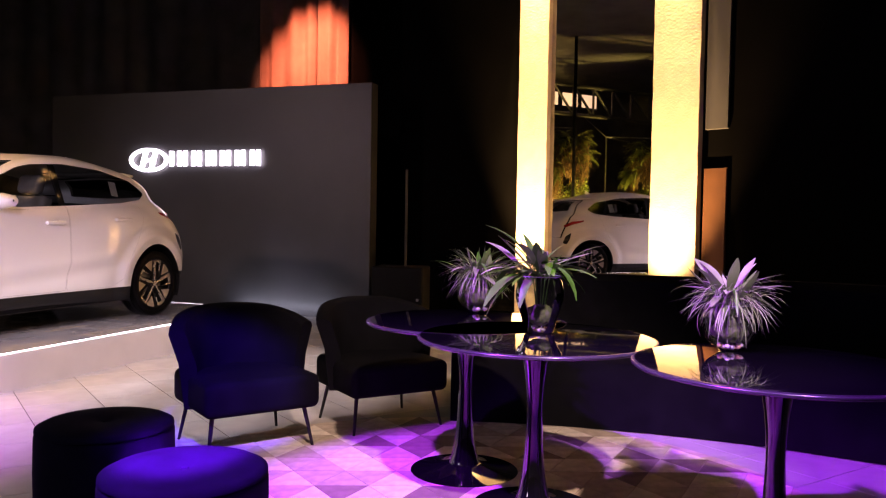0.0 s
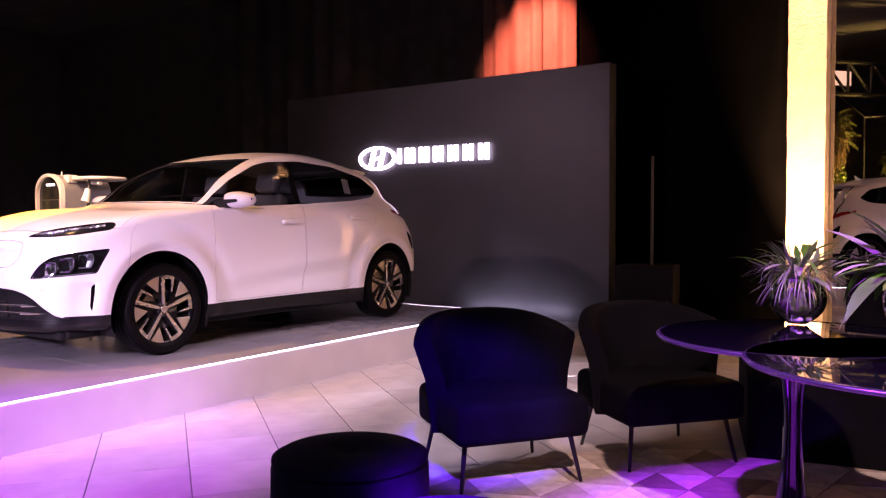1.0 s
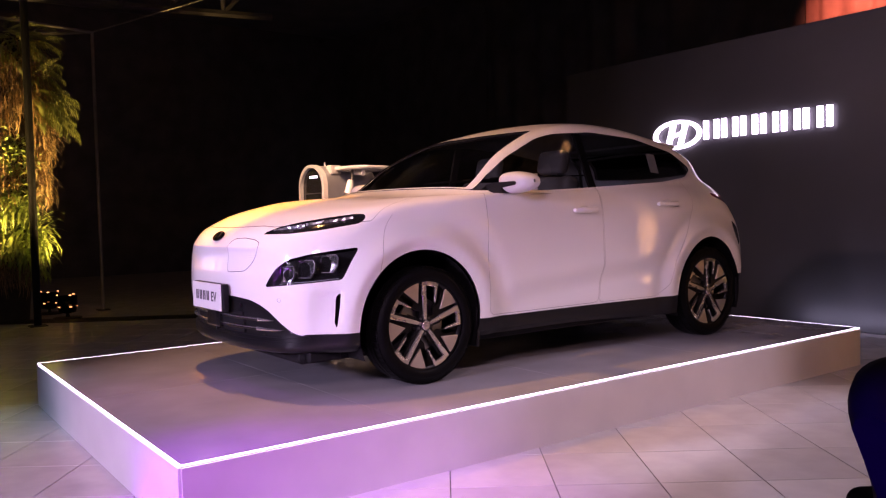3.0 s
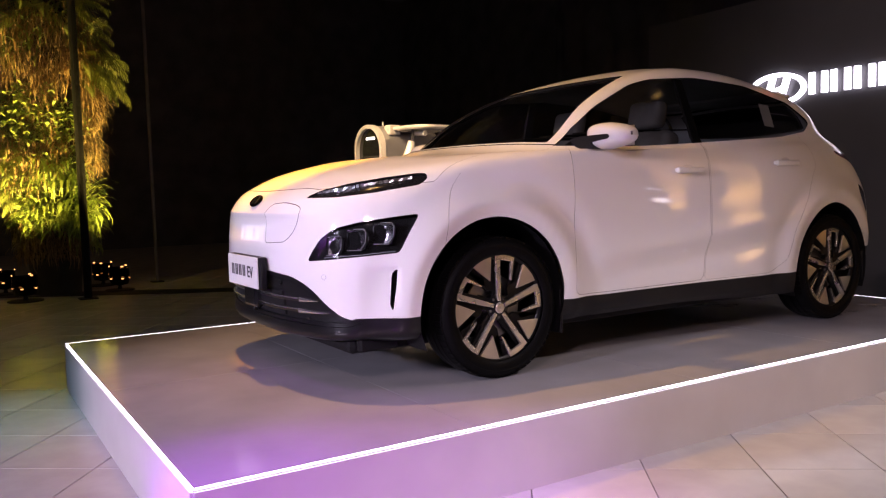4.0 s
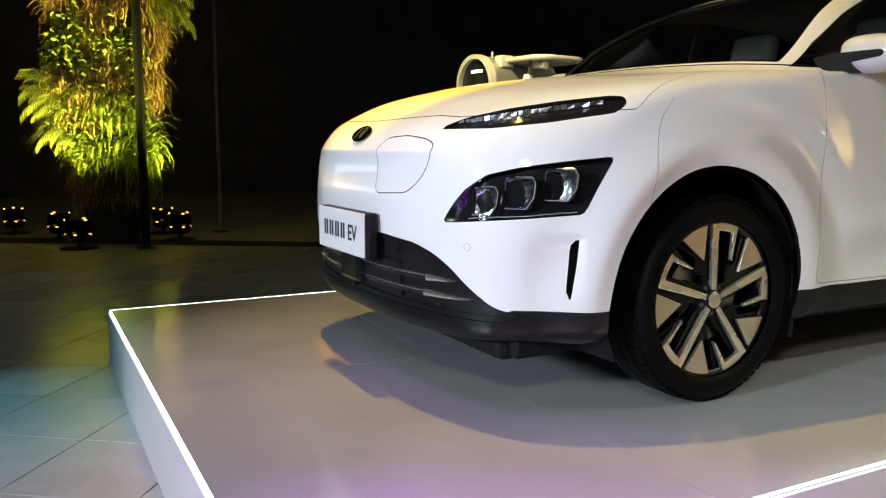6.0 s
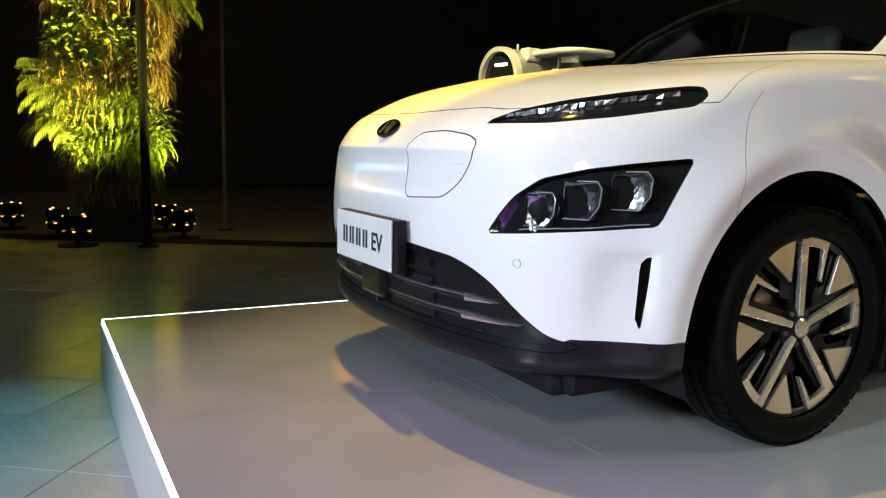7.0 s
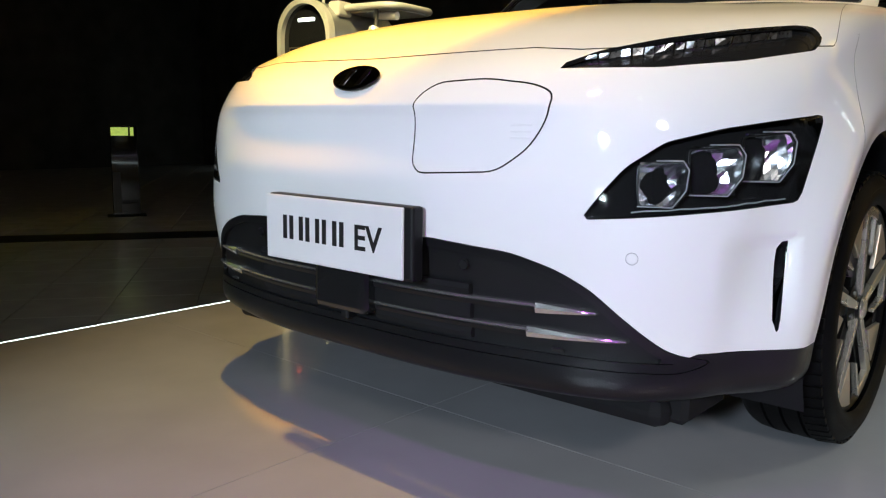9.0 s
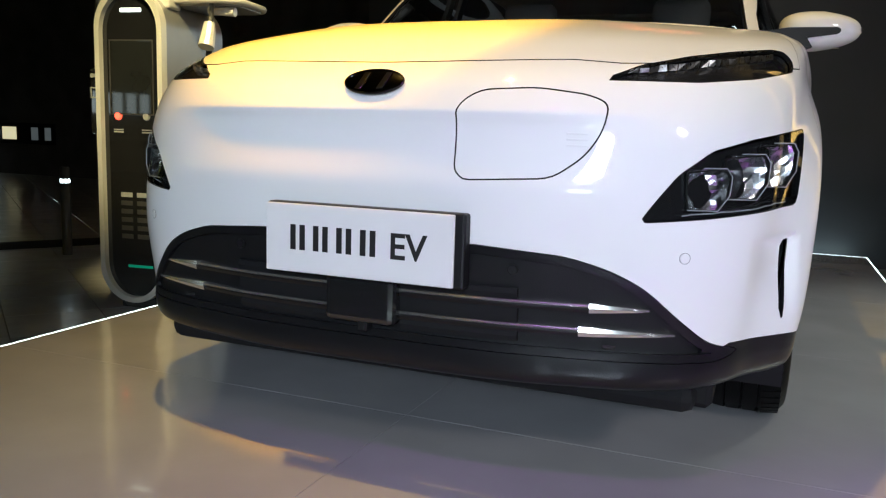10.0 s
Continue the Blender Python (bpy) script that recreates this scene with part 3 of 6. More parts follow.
def clump_mesh(kind, seed):
    rnd = random.Random(seed)
    vs, fs = [], []

    def blade(o, yaw, pitch, length, wide, bend, n=4):
        m = T(o) @ Rz(yaw) @ Ry(-pitch)
        b0 = len(vs)
        for i in range(n + 1):
            u = i / n
            w = wide * 0.5 * math.sin(math.pi * min(1, u * 0.9 + 0.08))
            a = bend * u
            x, z = length * math.sin(a) / bend, length * (math.cos(a) - 1) / bend
            vs.append(tuple(m @ Vector((x, -w, z))))
            vs.append(tuple(m @ Vector((x, w, z))))
        for i in range(n):
            k = b0 + 2 * i
            fs.append((k, k + 2, k + 3, k + 1))
    if kind == "frond":
        for f in range(7):
            yaw, pit, L, bend = rnd.uniform(-70, 70), rnd.uniform(5, 65), rnd.uniform(0.35, 0.6), rnd.uniform(0.8, 1.6)
            m = Rz(yaw) @ Ry(-pit)
            for i in range(16):
                u = 0.12 + 0.88 * i / 16
                a = bend * u
                o = m @ Vector((L * math.sin(a) / bend, 0, L * (math.cos(a) - 1) / bend))
                for s in (-1, 1):
                    blade(o, yaw + s * (62 - 25 * u), pit - degrees_of(a) - 12, 0.15 * (1 - 0.6 * u) + 0.03, 0.014, 0.7, 2)
    if kind == "strap":
        for i in range(55):
            blade((rnd.uniform(-.08, .08), rnd.uniform(-.15, .15), rnd.uniform(-.15, .15)), rnd.uniform(-90, 90), rnd.uniform(-20, 75), rnd.uniform(0.18, 0.36), 0.026, rnd.uniform(1.0, 2.4))
    if kind == "small":
        for i in range(130):
            blade((rnd.uniform(-.05, .12), rnd.uniform(-.22, .22), rnd.uniform(-.22, .22)), rnd.uniform(-90, 90), rnd.uniform(-50, 60), rnd.uniform(0.05, 0.09), 0.045, 0.6, 2)
    if kind == "hang":
        for i in range(150):
            blade((rnd.uniform(-.05, .14), rnd.uniform(-.22, .22), rnd.uniform(-.05, .3)), rnd.uniform(-90, 90), rnd.uniform(-85, 20), rnd.uniform(0.10, 0.30), 0.012, rnd.uniform(0.8, 2.0), 3)
    me = bpy.data.meshes.new(kind)
    me.from_pydata(vs, [], fs)
    return me


def degrees_of(a):
    return math.degrees(a)


CLUMP = {}
for kind, m in (("frond", M_FERN), ("strap", M_LEAF2), ("small", M_LEAF2), ("hang", M_STRAW)):
    CLUMP[kind] = [clump_mesh(kind, s) for s in (1, 2, 3)]
    for me in CLUMP[kind]:
        me.materials.append(m)
PX, PY = -7.25, -1.02
garden = thing("green_column", PX, PY, 0, 0, "tall hanging column of ferns and leaves lit yellow from below", "plant")
rnd = random.Random(5)
smooth(part("core", lathe([(0, 0.0), (0.28, 0.0), (0.32, 0.5), (0.42, 1.0), (0.45, 2.2), (0.40, 3.1), (0.3, 3.7), (0, 3.75)], 20), M_CORE, garden), 60)
spread = {"frond": "fern_frond", "strap": "strap_leaves", "small": "leafy_clump", "hang": "hanging_moss"}
# kind, how many, heights, bearings round the core (0 faces the stage), reach, size
ZONES = (
    ("hang", 40, 2.05, 3.35, -95, 75, 0.44, 1.0), ("frond", 6, 2.66, 2.95, 48, 92, 0.40, 1.2), ("small", 22, 1.75, 2.35, -95, 30, 0.47, 1.0), ("hang", 16, 1.15, 2.1, -75, 20, 0.50, 0.8),
    ("frond", 9, 1.25, 1.75, -105, -55, 0.42, 0.95), ("strap", 24, 0.95, 1.75, -30, 55, 0.46, 1.05), ("small", 20, 0.95, 1.7, -70, -5, 0.50, 0.9),
    ("hang", 14, 1.65, 2.3, 45, 100, 0.46, 0.9), ("strap", 6, 0.72, 1.05, 55, 95, 0.38, 1.0), ("hang", 16, 0.55, 0.95, -80, 75, 0.30, 0.9),
    ("strap", 16, 2.95, 3.7, -80, 80, 0.38, 1.0), ("frond", 7, 3.1, 3.7, -80, 80, 0.36, 1.1), ("hang", 26, 0.6, 3.5, 100, 250, 0.42, 1.0),
)
for k, many, z0, z1, a0, a1, reach, size in ZONES:
    for i in range(many):
        z, ang = rnd.uniform(z0, z1), rnd.uniform(a0, a1)
        ob = new(spread[k], rnd.choice(CLUMP[k]))
        ob.parent = garden
        s = size * rnd.uniform(0.8, 1.2)
        r = reach * (0.92 + 0.35 * noise.noise(Vector((math.cos(radians(ang)) * 1.3, math.sin(radians(ang)) * 1.3, z * 1.6))))
        ob.matrix_basis = Rz(ang) @ T((r, 0, z)) @ Matrix.Diagonal((s, s, s, 1))

frame_thing = thing("canopy_frame", 0, 0, 0, 0, "thin metal post frame standing round the green column", "frame")
PA, PB = (-6.37, -0.79), (-7.70, 0.29)
part("post", tube([(*PA, 0), (*PA, 6.3)], 0.045, 12), M_BLACKPOLE, frame_thing, "thick black post")
part("post", tube([(*PB, 0), (*PB, 3.98)], 0.022, 10), M_POLE, frame_thing, "thin grey post")
part("foot_plate", box(PB[0] - 0.08, PB[1] - 0.08, 0, PB[0] + 0.08, PB[1] + 0.08, 0.012), M_BLACKPOLE, frame_thing)
part("foot_plate", box(PA[0] - 0.10, PA[1] - 0.10, 0, PA[0] + 0.10, PA[1] + 0.10, 0.012), M_BLACKPOLE, frame_thing)
part("rail", tube([(*PB, 3.98), (PA[0] - 0.95, PA[1] - 0.55, 3.98)], 0.02, 8), M_POLE, frame_thing)
part("rail", tube([(*PB, 3.98), (PB[0] - 1.1, PB[1] - 1.5, 3.98)], 0.02, 8), M_POLE, frame_thing)
part("rail", tube([(*PB, 3.98), (PB[0] + 1.0, PB[1] + 1.3, 4.4)], 0.01, 8), M_POLE, frame_thing)

copy_thing(garden, T((-8.6, -4.6, 0)) @ Rz(35))
copy_thing(frame_thing, T((-8.6 - PX, -4.6 - PY, 0)))
spot("plant_spot", (-7.0, -4.4, 0.14), (-8.5, -4.6, 2.2), 1500, (1.0, 0.80, 0.16), 62, 0.7, 0.06)

M_FLAME = mat("candle_glow", (1, 0.6, 0.2), 0.5, emit=(1.0, 0.45, 0.12), power=2.2)
M_SMOKE = glass("smoked_glass", (0.35, 0.33, 0.30), 0.0, 0.8, 1.4)


def lantern(x, y, s=1.0, seed=0):
    l = thing("candle_lantern", x, y, 0, seed * 40, "dark glass lantern with two rings of small lights on the floor", "lantern", "lanterns round the column")
    smooth(part("base_plate", lathe([(0, 0), (0.17 * s, 0), (0.17 * s, 0.012), (0.03, 0.02), (0.02, 0.06), (0, 0.06)], 28), M_BLACKPOLE, l), 40)
    g = smooth(part("bowl", lathe([(0.02, 0.06), (0.10 * s, 0.08), (0.12 * s, 0.15), (0.12 * s, 0.30), (0.115 * s, 0.30), (0.115 * s, 0.15), (0.095 * s, 0.09), (0.02, 0.066)], 28), M_SMOKE, l), 40)
    g.visible_shadow = False
    for z, n in ((0.15, 5), (0.305, 3)):
        for i in range(n):
            a = 2 * math.pi * i / n + seed
            part("candle_light", moved(box(-0.016, -0.006, 0, 0.016, 0.006, 0.014, 0.003, 1), T((0, -0.115 * s, z)), Matrix.Rotation(a, 4, "Z")), M_FLAME, l)
    return l


for i, (x, y, s) in enumerate(((-6.66, -1.43, 1.15), (-7.02, -0.32, 1.05), (-7.80, -0.40, 1.1), (-7.64, -1.58, 1.0), (-8.6, -2.05, 1.0))):
    lantern(x, y, s, i)

# dark trench strip and pale kerb at the floor's far side
d = Vector((0.53, 0.848, 0)).normalized()
ang = math.degrees(math.atan2(d.y, d.x))
tagged(part("trim_trench", moved(box(-9, 0, 0.0, 6, 0.42, 0.006), Rz(ang), T((-6.53, -0.49, 0))), M_BLACKPOLE), "black channel cover along the floor's edge", "trim", kind="structure")

# roof truss with warm-lit panes behind
truss = thing("roof_truss", 0, 0, 0, 0, "dark steel roof truss under the ceiling", "truss")
A, B = Vector((-9.9, -6.0, 0)), Vector((-8.0, 3.2, 0))
for z in (4.62, 5.5):
    part("chord", tube([A + Vector((0, 0, z)), B + Vector((0, 0, z))], 0.06, 6), M_STEEL, truss)
for i in range(12):
    p, q = A.lerp(B, i / 12), A.lerp(B, (i + 1) / 12)
    part("strut", tube([p + Vector((0, 0, 4.62)), q + Vector((0, 0, 5.5))], 0.04, 6), M_STEEL, truss)
    part("upright", tube([p + Vector((0, 0, 4.62)), p + Vector((0, 0, 5.5))], 0.04, 6), M_STEEL, truss)
M_PANE = mat("lit_pane", (0.8, 0.6, 0.4), 0.5, 0, 0.4, 1.2, emit=(1.0, 0.66, 0.36), power=0.9)
skylight = thing("window_row", 0, 0, 0, 0, "row of warm-lit clerestory panes", "window", kind="structure")
for i in range(3, 8):
    p, q = A.lerp(B, (i + 0.12) / 12) + Vector((-0.7, 0.1, 0)), A.lerp(B, (i + 0.88) / 12) + Vector((-0.7, 0.1, 0))
    bm = bmesh.new()
    v = [bm.verts.new(k) for k in (p + Vector((0, 0, 5.0)), q + Vector((0, 0, 5.0)), q + Vector((0, 0, 5.4)), p + Vector((0, 0, 5.4)))]
    f = bm.faces.new(v)
    r = bmesh.ops.extrude_face_region(bm, geom=[f])
    bmesh.ops.translate(bm, vec=(-0.03, 0, 0), verts=[k for k in r["geom"] if isinstance(k, bmesh.types.BMVert)])
    part("pane", bm, M_PANE, skylight)


# lit slot in the far wall and a steel bollard before it
slot_window = thing("window_far", -12.95, 8.985, 0.78, 0, "low slot window with small lights behind it", "window", kind="structure")
M_DIM = mat("dim_pane", (0.3, 0.3, 0.32), 0.3, 0, 0.4, 3, emit=(0.5, 0.5, 0.55), power=0.12)
M_WARMPANE = mat("warm_pane", (0.7, 0.6, 0.45), 0.4, 0, 0.4, 5, emit=(1.0, 0.78, 0.5), power=0.7)
M_WHITELAMP = mat("white_lamp", (0.9, 0.9, 0.9), 0.4, emit=(0.95, 0.97, 1.0), power=14)
part("window_frame", box(-1.75, -0.02, -0.20, 1.15, 0.0, 0.20, 0.004, 1), M_BLACKPOLE, slot_window)
for x0, x1, m in ((-1.6, -1.25, M_DIM), (-0.85, -0.42, M_DIM), (-0.22, 0.15, M_WARMPANE), (0.55, 0.72, M_DIM), (0.9, 1.05, M_DIM)):
    part("pane", box(x0, -0.03, -0.12, x1, -0.021, 0.12), m, slot_window)
smooth(part("lamp", moved(lathe([(0, 0.03), (0.06, 0.025), (0.09, 0.0)], 20), Rx(90), T((-0.55, -0.045, -0.03))), M_WHITELAMP, slot_window, "bright white lamp"), 60)
bollard = thing("bollard", -4.29, 2.26, 0, 0, "short polished steel post with a white light band", "post")
smooth(part("shaft", lathe([(0, 0), (0.036, 0), (0.036, 0.56), (0.033, 0.565), (0.033, 0.60), (0.036, 0.605), (0.036, 0.68), (0.032, 0.69), (0, 0.69)], 24), M_STEEL, bollard), 40)
smooth(part("light_band", lathe([(0.034, 0.568), (0.0352, 0.57), (0.0352, 0.595), (0.034, 0.597)], 24), M_STRIP, bollard, "white light band"), 40)


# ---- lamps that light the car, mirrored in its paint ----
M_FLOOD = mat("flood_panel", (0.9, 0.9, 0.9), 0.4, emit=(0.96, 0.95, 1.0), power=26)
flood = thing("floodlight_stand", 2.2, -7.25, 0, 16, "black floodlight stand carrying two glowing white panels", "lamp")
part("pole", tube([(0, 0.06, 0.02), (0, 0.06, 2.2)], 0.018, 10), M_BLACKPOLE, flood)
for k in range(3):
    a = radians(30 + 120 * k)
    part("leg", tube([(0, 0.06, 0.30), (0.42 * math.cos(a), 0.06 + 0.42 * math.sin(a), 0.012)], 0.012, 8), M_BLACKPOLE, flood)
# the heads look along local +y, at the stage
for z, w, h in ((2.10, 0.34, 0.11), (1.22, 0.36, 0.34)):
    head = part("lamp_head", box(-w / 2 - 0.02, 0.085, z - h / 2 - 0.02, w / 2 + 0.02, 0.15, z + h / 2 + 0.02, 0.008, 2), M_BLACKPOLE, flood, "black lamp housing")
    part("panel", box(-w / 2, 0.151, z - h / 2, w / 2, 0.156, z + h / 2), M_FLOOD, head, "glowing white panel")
# glowing sign of plain blocks beside the lanterns, mirrored in the car's nose
M_BLOCKGLOW = mat("block_glow", (0.9, 0.9, 0.9), 0.4, emit=(0.95, 0.95, 1.0), power=2.6)
board = thing("sign_board", -4.75, -2.85, 0, 112, "black standing board with a row of glowing white blocks", "sign")
part("panel", box(-0.75, 0.02, 0.85, 0.75, 0.06, 1.65, 0.006, 2), M_BLACKPOLE, board)
for k in range(7):
    part("block", box(-0.62 + 0.18 * k, 0.005, 1.14, -0.50 + 0.18 * k, 0.019, 1.36, 0.004, 1), M_BLOCKGLOW, board, "glowing white block")
for sx in (-0.6, 0.6):
    part("foot", box(sx - 0.04, -0.20, 0, sx + 0.04, 0.28, 0.015, 0.004, 1), M_BLACKPOLE, board)
    part("leg", box(sx - 0.03, 0.025, 0, sx + 0.03, 0.055, 0.85, 0.006, 1), M_BLACKPOLE, board)
for x, y in ((0.95, -3.85), (3.3, -3.74)):
    cl = thing("ceiling_light", x, y, HZ, 0, "small rectangular white ceiling light", "lamp", "ceiling lights over the car")
    part("housing", box(-0.22, -0.12, -0.09, 0.22, 0.12, 0, 0.006, 2), M_BLACKPOLE, cl)
    part("panel", box(-0.19, -0.09, -0.096, 0.19, 0.09, -0.091), M_FLOOD, cl, "glowing white panel")


# ---- charger ----
M_CHFRAME = mat("satin_alu", (0.80, 0.76, 0.66), 0.30, 0.25, 0.05)
M_CHSIDE = mat("silver_paint", (0.42, 0.41, 0.39), 0.32, 0.6, 0.06)
M_GLOSSBLACK = mat("gloss_black", (0.012, 0.012, 0.013), 0.06, 0, 0.1, coat=0.8)
M_SCREEN = mat("dark_screen", (0.015, 0.016, 0.016), 0.04, 0, 0.1)
M_WHITEGLOW = mat("white_glow", (0.9, 0.9, 0.9), 0.4, emit=(1.0, 0.98, 0.9), power=3)
M_REDGLOW = mat("red_glow", (0.8, 0.1, 0.1), 0.4, emit=(1.0, 0.08, 0.04), power=2.5)
# Green mark with a faint glow of its own added to its colour.
M_GREEN = mat("green_glow_mark", (0.03, 0.25, 0.16), 0.5, emit=(0.05, 0.5, 0.3), power=0.25)
M_PRINT = mat("pale_print", (0.32, 0.32, 0.30), 0.6)
M_BRIGHTPIN = mat("bright_pin", (0.8, 0.8, 0.78), 0.2, 0.8)
M_CABLE = mat("black_rubber", (0.018, 0.018, 0.018), 0.65, 0, 0.15)


def pill(w, h, r, n=10):
    pts = []
    for cx, cy, a0 in ((w / 2 - r, h - r, 0), (-w / 2 + r, h - r, 90), (-w / 2 + r, r, 180), (w / 2 - r, r, 270)):
        for k in range(n + 1):
            a = radians(a0 + 90 * k / n)
            pts.append((cx + r * math.cos(a), cy + r * math.sin(a)))
    return pts


def ring_plate(outer, inner, depth):
    bm = bmesh.new()
    n = len(outer)
    o = [[bm.verts.new((x, d, z0)) for d in (0, -depth)] for x, z0 in outer]
    i = [[bm.verts.new((x, d, z0)) for d in (0, -depth)] for x, z0 in inner]
    for k in range(n):
        j = (k + 1) % n
        bm.faces.new((o[k][1], o[j][1], i[j][1], i[k][1]))
        bm.faces.new((o[k][0], i[k][0], i[j][0], o[j][0]))
        bm.faces.new((o[k][0], o[j][0], o[j][1], o[k][1]))
        bm.faces.new((i[k][0], i[k][1], i[j][1], i[j][0]))
    bmesh.ops.recalc_face_normals(bm, faces=bm.faces[:])
    return bm


def charger(x, y, rz):
    c = thing("car_charger", x, y, 0, rz, "tall car charging post with glossy black front and pale metal rim", "charger")
    W, Hh, D = 0.41, 1.66, 0.60
    # front faces local -y
    smooth(part("body", moved(extrude_outline(pill(W - 0.02, Hh - 0.02, 0.19), D, "y"), T((0, D, 0.06))), M_CHSIDE, c), 40)
    smooth(part("rim", moved(ring_plate(pill(W, Hh, 0.20), [(px * 0.86, (pz - Hh / 2) * 0.965 + Hh / 2) for px, pz in pill(W, Hh, 0.20)], 0.05), T((0, 0.0, 0.05))), M_CHFRAME, c), 40)
    smooth(part("front_panel", moved(extrude_outline([(px, pz) for px, pz in pill(W * 0.86, Hh * 0.963, 0.172)], 0.012, "y"), T((0, -0.004, 0.05 + Hh * 0.0185))), M_GLOSSBLACK, c), 40)
    part("foot", box(-0.14, 0.04, 0, 0.14, D - 0.1, 0.07, 0.01), M_GLOSSBLACK, c)
    part("screen", box(-0.125, -0.026, 1.06, 0.125, -0.016, 1.44, 0.004, 1), M_SCREEN, c, "dark touch screen")
    part("screen_frame", ring_plate_box(0.135, 0.39, 0.006, (0, -0.020, 1.055)), M_STEEL, c)
    part("status_light", box(-0.065, -0.021, 1.585, 0.065, -0.014, 1.605, 0.003, 1), M_WHITEGLOW, c, "white status light")
    for xx, m in ((-0.09, M_REDGLOW), (0.085, M_PRINT)):
        part("button", moved(lathe([(0, 0.01), (0.018, 0.01), (0.022, 0.0)], 16), Rx(90), T((xx, -0.016, 1.05))), m, c)
        part("print_bar", box(xx - 0.03, -0.0185, 0.975, xx + 0.03, -0.0165, 0.982), M_PRINT, c)
        part("print_bar", box(xx - 0.03, -0.0185, 0.962, xx + 0.03, -0.0165, 0.969), M_PRINT, c)
    for r in range(6):
        for k in (-1, 1):
            part("print_bar", box(k * 0.05 - 0.036, -0.0185, 0.62 - r * 0.045, k * 0.05 + 0.036, -0.0165, 0.645 - r * 0.045), M_PRINT if r == 0 else M_STEEL, c)
    part("maker_mark", box(-0.05, -0.0185, 0.238, 0.105, -0.0165, 0.252), M_GREEN, c, "green maker mark")
    # cable arms over the top
    loop = [(px + 0.09, 0.12 + py, 1.665) for px, py in pill(0.88, 0.44, 0.11)]
    smooth(part("canopy_bar", tube(loop + loop[:1], 0.019, 10), M_CHFRAME, c, "pale bent metal bar over the top"), 60)
    tray = part("canopy_tray", moved(extrude_outline(pill(0.60, 0.36, 0.08), 0.012, "z"), T((0.22, 0.16, 1.640))), M_CHSIDE, c, "grey perforated tray")
    for k in range(4):
        part("tray_screw", moved(lathe([(0, -0.003), (0.006, -0.002), (0.007, 0)], 10), T((0.06 + 0.11 * k, 0.19, 1.640))), M_BRIGHTPIN, tray)
    part("bracket", box(0.10, 0.06, 1.615, 0.185, 0.18, 1.70, 0.012, 2), M_CHFRAME, c)
    part("bracket", box(-0.16, 0.08, 1.63, -0.09, 0.15, 1.685, 0.012, 2), M_CHFRAME, c)
    part("knob", tube([(0.03, 0.10, 1.66), (0.03, 0.10, 1.735)], 0.011, 10, 0.007), M_CHFRAME, c)
    smooth(part("hand_grip", tube([(0.34, 0.20, 1.622), (0.40, 0.20, 1.618), (0.50, 0.20, 1.612)], 0.020, 12, 0.024), M_CHFRAME, c, "pale grip under the tray"), 50)
    for sx in (-1, 1):
        part("hook", tube([(sx * 0.36 + 0.02, 0.16, 1.67), (sx * 0.36 + 0.02, 0.16, 1.58), (sx * 0.36 + 0.02, 0.15, 1.54)], 0.012, 8), M_STEEL, c)
        pts = [Vector((sx * 0.36 + 0.02, 0.15, 1.53))]
        for k in range(1, 16):
            u = k / 15
            pts.append(Vector((sx * (0.36 - 0.08 * math.sin(u * 3.1)) + 0.02, 0.15 + 0.1 * u, 1.53 - 1.35 * math.sin(u * 1.571))))
        part("cable", tube(pts, 0.016, 8), M_CABLE, c)
    part("plug", tube([(0.38, 0.14, 1.55), (0.38, 0.13, 1.50), (0.38, 0.10, 1.42)], 0.03, 12, 0.045), M_CHFRAME, c, "pale plug hanging from a hook")
    part("holster", box(-0.30, 0.02, 0.95, -0.215, 0.20, 1.30, 0.015), M_GLOSSBLACK, c)
    part("print_bar", box(-0.285, 0.012, 1.25, -0.235, 0.019, 1.27), M_PRINT, c)
    part("socket_mark", ring_plate_box(0.03, 0.06, 0.008, (-0.26, 0.018, 1.14)), M_PRINT, c)
    part("handle", tube([(0.15, -0.02, 0.80), (0.15, -0.05, 0.78), (0.15, -0.05, 0.68), (0.20, -0.05, 0.63), (0.28, -0.03, 0.61)], 0.014, 8), M_CHFRAME, c)
    return c


def ring_plate_box(hw, h, t, at):
    o = [(-hw, 0), (hw, 0), (hw, h), (-hw, h)]
    i = [(-hw + t, t), (hw - t, t), (hw - t, h - t), (-hw + t, h - t)]
    return moved(ring_plate(o, i, 0.004), T(at))


charger(-2.44, 1.045, 8).scale = (1, 1, 1.03)

# ---- small things by the sign wall ----
speaker = thing("floor_speaker", 2.65, 5.0, 0, 10, "black box speaker with a thin stand beside the display wall", "speaker")
part("cabinet", box(-0.32, -0.25, 0, 0.32, 0.25, 0.75, 0.02), M_BLACKPOLE, speaker)
part("stand", tube([(0.05, 0, 0.75), (0.05, 0, 1.95)], 0.016, 8), M_STEEL, speaker)
part("indicator", box(0.24, -0.254, 0.34, 0.27, -0.249, 0.37), M_PRINT, speaker)

# slim black post out on the dark floor; green glow imitates greenery seen in glass
M_GREENGLEAM = mat("green_gleam", (0.5, 0.55, 0.2), 0.4, 0, 0.5, 18, emit=(0.72, 0.78, 0.16), power=0.55)
post = thing("display_post", -7.0, 2.26, 0, 64, "slim glossy black post with a small glow for greenery seen in glass", "post")
part("body", box(-0.14, 0.0, 0.012, 0.14, 0.10, 0.985, 0.008, 2), M_GLOSSBLACK, post)
part("pane", box(-0.13, -0.006, 0.875, 0.045, -0.001, 0.965), M_GREENGLEAM, post, "glowing yellow-green patch for greenery seen in glass")
